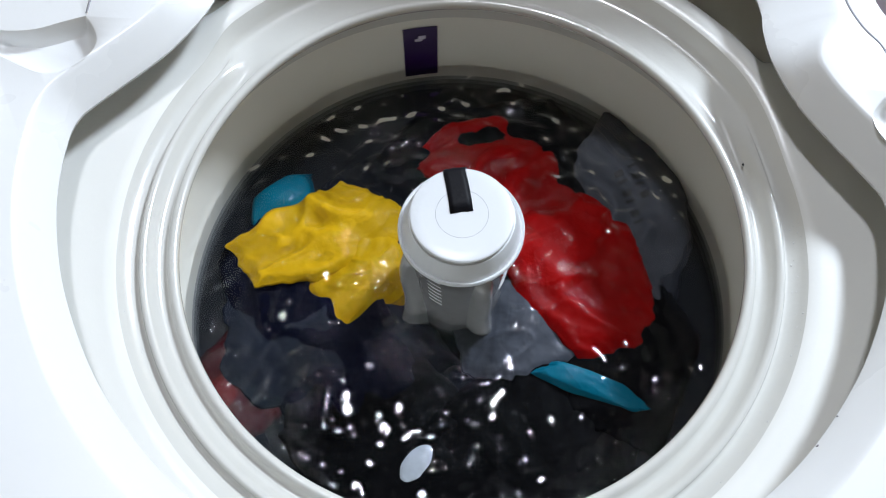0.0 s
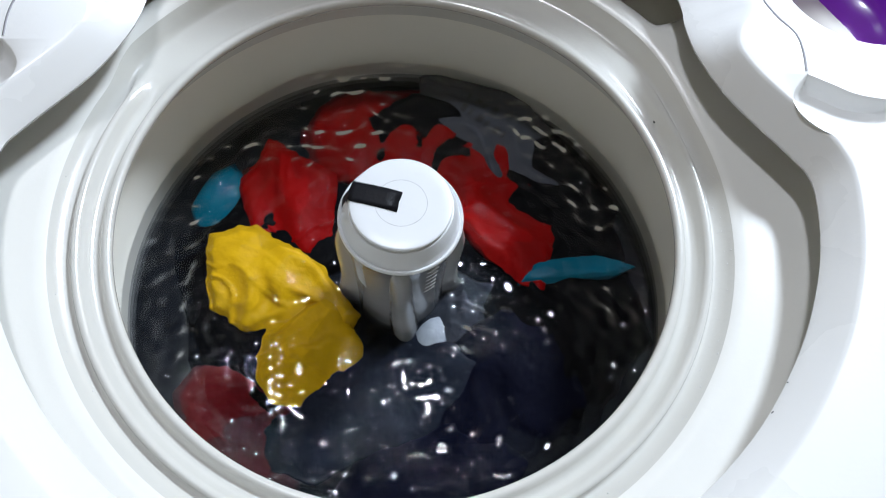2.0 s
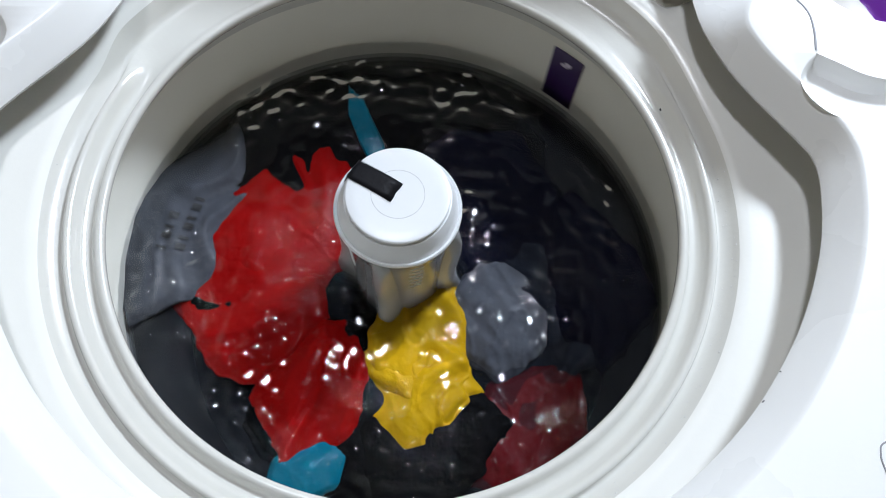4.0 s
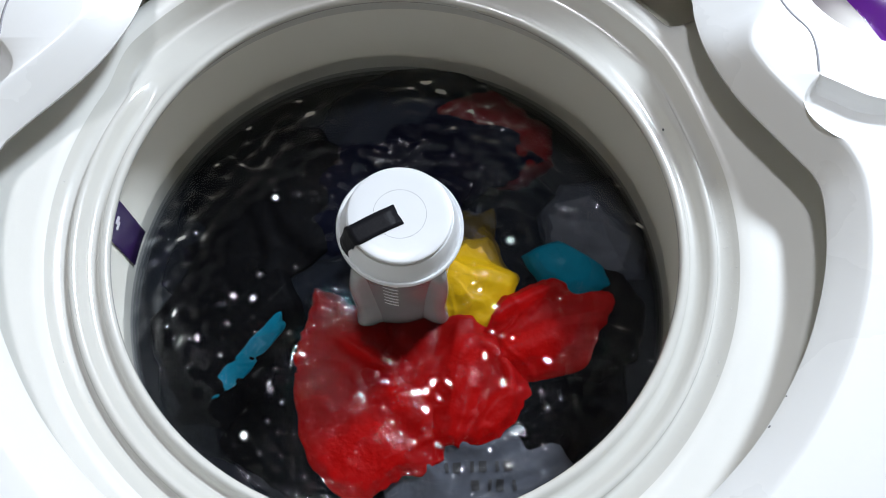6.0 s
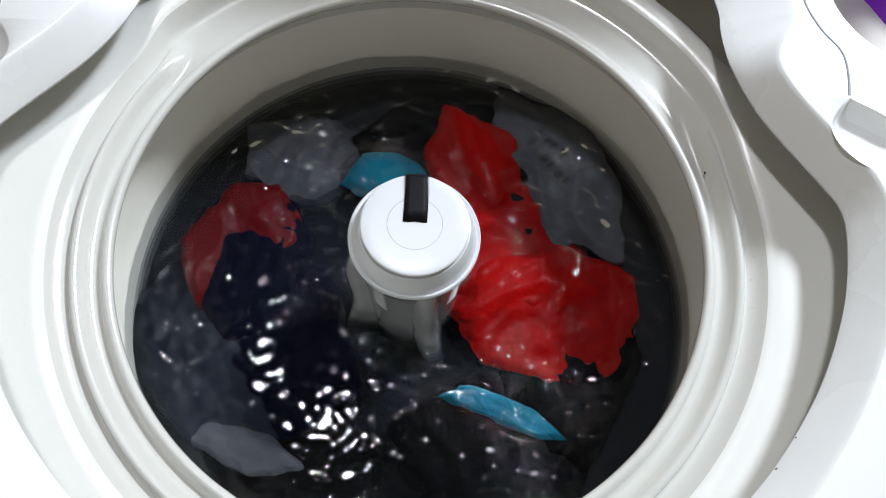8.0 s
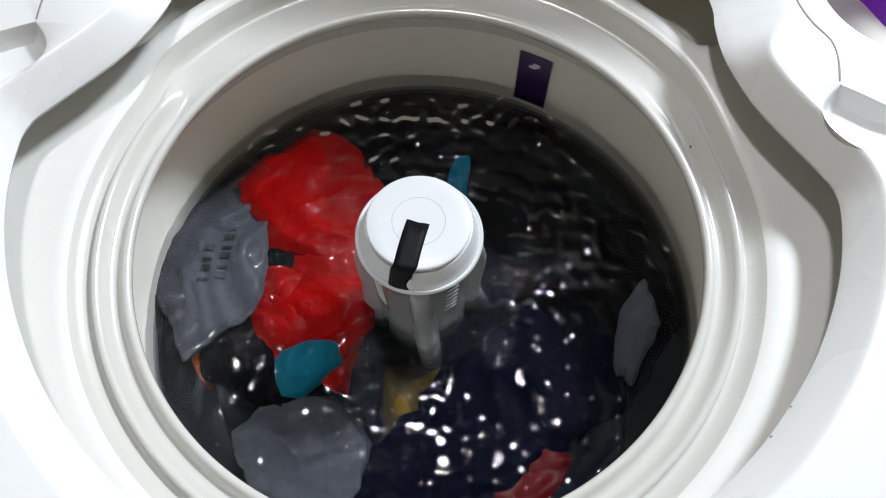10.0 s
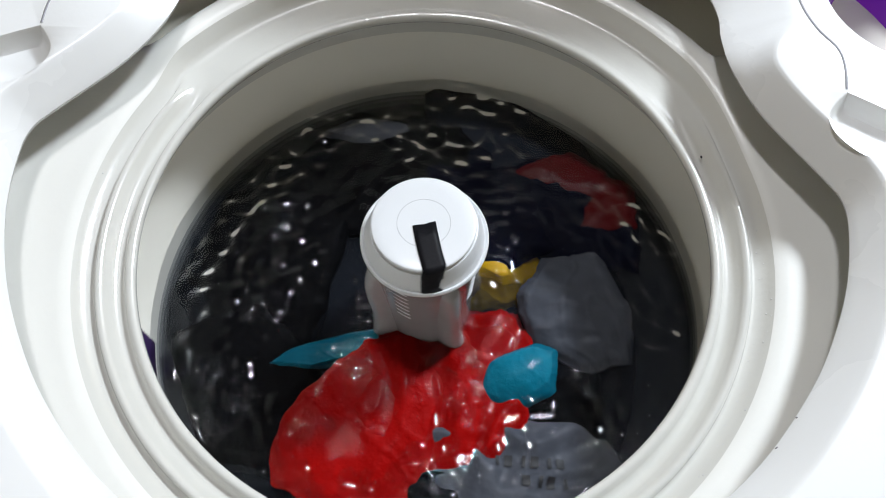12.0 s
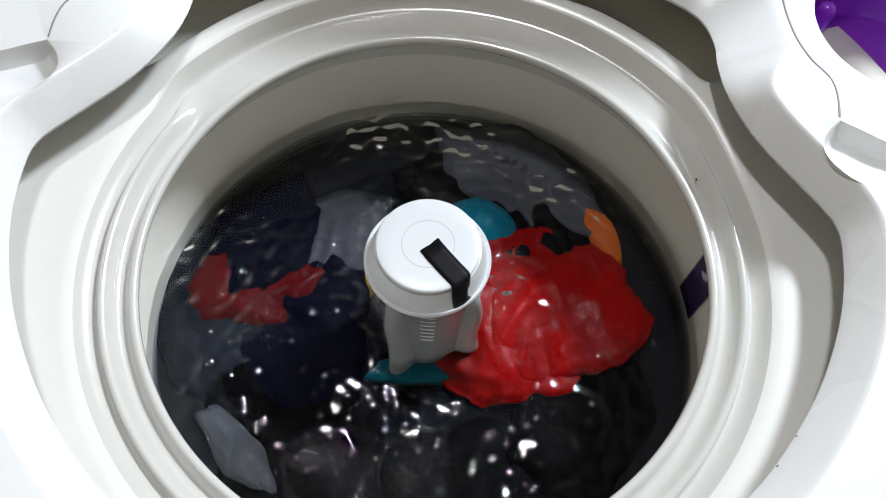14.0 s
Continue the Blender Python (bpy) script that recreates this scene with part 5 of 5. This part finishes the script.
    teal_mitt_rows = [
        (0, -0.185, 0.076, 0.786, 53), (0.5, -0.184, 0.079, 0.791, 68), (1, -0.168, 0.114, 0.792, 55), (1.5, -0.169, 0.109, 0.786, 32), (2, -0.189, 0.098, 0.786, 71),
        (2.5, -0.202, 0.007, 0.791, 70), (3, -0.192, -0.065, 0.791, 136), (3.2, -0.182, -0.091, 0.788, 136), (3.5, -0.149, -0.137, 0.789, 164), (4, -0.071, -0.184, 0.792, 210),
        (4.5, 0.016, -0.182, 0.794, 257), (5, 0.087, -0.143, 0.792, 304), (5.3, 0.116, -0.108, 0.793, 332), (5.5, 0.145, -0.082, 0.796, 326), (6, 0.148, 0.025, 0.797, 335),
        (6.5, 0.136, 0.084, 0.797, 362), (7, 0.084, 0.126, 0.797, 384), (7.5, -0.005, 0.142, 0.794, 464), (8, -0.033, 0.118, 0.794, 546), (8.5, -0.097, 0.036, 0.794, 548),
        (8.7, -0.107, 0.03, 0.794, 570), (9, -0.113, 0.006, 0.794, 575), (9.5, -0.111, -0.036, 0.795, 584), (10, -0.093, -0.076, 0.796, 593), (10.5, -0.062, -0.109, 0.797, 601),
        (10.8, -0.038, -0.123, 0.797, 607), (11, 0.005, -0.125, 0.801, 656), (11.5, 0.023, -0.113, 0.799, 710), (12, 0.09, -0.064, 0.8, 751), (12.5, 0.095, -0.079, 0.8, 770),
        (13, 0.112, 0.01, 0.8, 803), (13.5, 0.108, 0.052, 0.799, 851), (14, 0.05, 0.107, 0.797, 872),
    ]
    orange_cloth_rows = [
        (0, 0.186, -0.074, 0.766, 80), (0.5, 0.188, 0.062, 0.764, 112), (1, 0.1, 0.17, 0.763, 143), (1.5, -0.033, 0.197, 0.761, 174), (2, -0.157, 0.139, 0.759, 205),
        (2.5, -0.197, -0.001, 0.758, 237), (3, -0.152, -0.121, 0.756, 268), (3.5, -0.037, -0.196, 0.756, 303), (4, 0.099, -0.171, 0.756, 337), (4.5, 0.184, -0.063, 0.756, 372),
        (5, 0.178, 0.074, 0.756, 406), (5.5, 0.083, 0.174, 0.756, 441), (6, 0.006, 0.204, 0.756, 473), (6.5, -0.067, 0.193, 0.756, 506), (7, -0.135, 0.146, 0.756, 538),
        (7.5, -0.179, 0.083, 0.756, 570), (8, -0.198, 0.011, 0.756, 603), (8.5, -0.189, -0.074, 0.756, 635), (9, -0.189, -0.073, 0.763, 635), (9.5, -0.188, -0.072, 0.771, 635),
        (10, -0.188, -0.071, 0.778, 634), (10.5, -0.187, -0.069, 0.786, 634), (10.8, -0.187, -0.069, 0.79, 634), (11, -0.188, -0.065, 0.791, 639), (11.5, -0.136, -0.147, 0.776, 636),
        (12, 0.019, -0.202, 0.776, 709), (12.5, 0.16, -0.128, 0.776, 781), (13, 0.202, -0.037, 0.788, 790), (13.5, 0.198, -0.024, 0.791, 793), (14, 0.168, 0.11, 0.791, 837),
    ]
    pale_rag_rows = [
        (0, -0.017, -0.163, 0.793, 56), (0.5, -0.017, -0.149, 0.793, 91), (1, -0.036, -0.132, 0.793, 57), (1.5, -0.003, -0.105, 0.794, 97), (2, 0.021, -0.043, 0.784, 72),
        (2.5, 0.052, -0.045, 0.771, 62), (3, 0.057, -0.016, 0.788, 63), (3.2, 0.063, 0.003, 0.771, 63), (3.5, 0.071, 0.009, 0.766, 79), (4, 0.084, 0.022, 0.759, 105),
        (4.5, 0.093, 0.039, 0.751, 131), (5, 0.099, 0.059, 0.744, 157), (5.5, 0.101, 0.081, 0.736, 183), (6, 0.041, 0.126, 0.736, 215), (6.5, -0.018, 0.128, 0.736, 247),
        (7, -0.074, 0.091, 0.736, 279), (7.5, -0.101, 0.042, 0.736, 311), (8, -0.104, -0.009, 0.736, 343), (8.5, -0.082, -0.063, 0.736, 375), (9, -0.039, -0.09, 0.736, 407),
        (9.5, 0.009, -0.092, 0.736, 439), (10, 0.048, -0.072, 0.736, 471), (10.5, 0.07, -0.038, 0.736, 503), (11, 0.071, -0.002, 0.736, 535), (11.5, 0.051, 0.033, 0.736, 567),
        (12, 0.028, 0.047, 0.736, 599), (12.5, 0, 0.043, 0.736, 631), (13, -0.018, 0.033, 0.736, 663), (13.5, -0.032, 0.014, 0.736, 695), (14, -0.025, -0.006, 0.736, 726),
    ]
    navy_cloth_rows = [
        (0, -0.106, -0.063, 0.788, -4), (0.5, -0.101, -0.103, 0.788, -10), (1, -0.096, -0.066, 0.788, 7), (1.5, -0.088, -0.087, 0.788, 17), (2, -0.038, -0.092, 0.787, 11),
        (2.5, 0.011, -0.093, 0.787, 22), (3, 0.084, -0.088, 0.787, 42), (3.2, 0.098, -0.066, 0.787, 52), (3.5, 0.117, -0.043, 0.786, 70), (4, 0.135, 0.007, 0.785, 102),
        (4.5, 0.13, 0.064, 0.784, 133), (5, 0.101, 0.118, 0.783, 164), (5.5, 0.048, 0.159, 0.782, 195), (6, -0.022, 0.192, 0.782, 206), (6.5, -0.108, 0.143, 0.782, 231),
        (7, -0.175, 0.096, 0.782, 254), (7.5, -0.193, 0.022, 0.784, 273), (8, -0.167, -0.075, 0.784, 309), (8.5, -0.074, -0.103, 0.782, 347), (9, -0.023, -0.142, 0.782, 365),
        (9.5, 0.047, -0.153, 0.782, 384), (10, 0.121, -0.129, 0.782, 402), (10.5, 0.18, -0.068, 0.782, 421), (11, 0.202, 0.019, 0.782, 439), (11.5, 0.136, 0.137, 0.782, 479),
        (12, 0.062, 0.189, 0.782, 499), (12.5, -0.004, 0.195, 0.782, 546), (13, -0.117, 0.156, 0.782, 582), (13.5, -0.167, 0.104, 0.782, 614), (14, -0.191, -0.02, 0.782, 653),
    ]
    walk(agitator_ob, [(t, pose(x, y, 0, 0, 0, a)) for t, x, y, a in agitator_rows])
    walk(basket_ob, [(t, pose(x, y, 0, 0, 0, a)) for t, x, y, a in basket_rows])
    walk(cover_ob, [(t, pose(x, y, 0, 0, 0, a)) for t, x, y, a in cover_rows])
    walk(water_ob, [(t, pose(x, y, WATER, 0, 0, 0.5 * a)) for t, x, y, a in basket_rows[::2]])
    walk(pile_ob, [(0.5 * i, pose(0, 0, WATER - 0.046, 0, 0, 24 * i)) for i in range(29)])
    for ob, rows in ((yellow_body, yellow_body_rows), (yellow_flap, yellow_flap_rows), (red_body, red_body_rows), (red_sleeve, red_sleeve_rows),
                     (red_tail, red_tail_rows), (maroon, maroon_rows), (grey_shirt, grey_shirt_rows), (grey_sock, grey_sock_rows),
                     (grey_rag, grey_rag_rows), (teal_cloth, teal_cloth_rows), (teal_mitt, teal_mitt_rows), (orange, orange_cloth_rows),
                     (pale, pale_rag_rows), (navy, navy_cloth_rows)):
        sunk = -0.003 if ob in (maroon, red_tail) else 0.0025
        walk(ob, [(t, pose(x, y, z - sunk, 4 * math.sin(2.3 * t), 4 * math.cos(1.9 * t), a)) for t, x, y, z, a in rows])
    clear_patch = [(0, 145), (3, 286), (6.5, 420), (8.5, 520), (11, 668), (14, 845)]
    for k, (ob, (behind, r, _, _)) in enumerate(zip(blacks, DARK)):
        rows = []
        for i in range(29):
            t = 0.5 * i
            g = np.interp(t, [p[0] for p in clear_patch], [p[1] for p in clear_patch])
            a = float(g) + behind + 5 * math.sin(3 * t + k)
            rr = r + 0.010 * math.sin(1.7 * k + 0.6 * t)
            rows.append((t, pose(rr * math.cos(radians(a)), rr * math.sin(radians(a)), WATER - 0.0155 + 0.002 * math.sin(2 * t + k), 3 * math.sin(t + k), 3 * math.cos(t), a + 90)))
        walk(ob, rows)


motions()
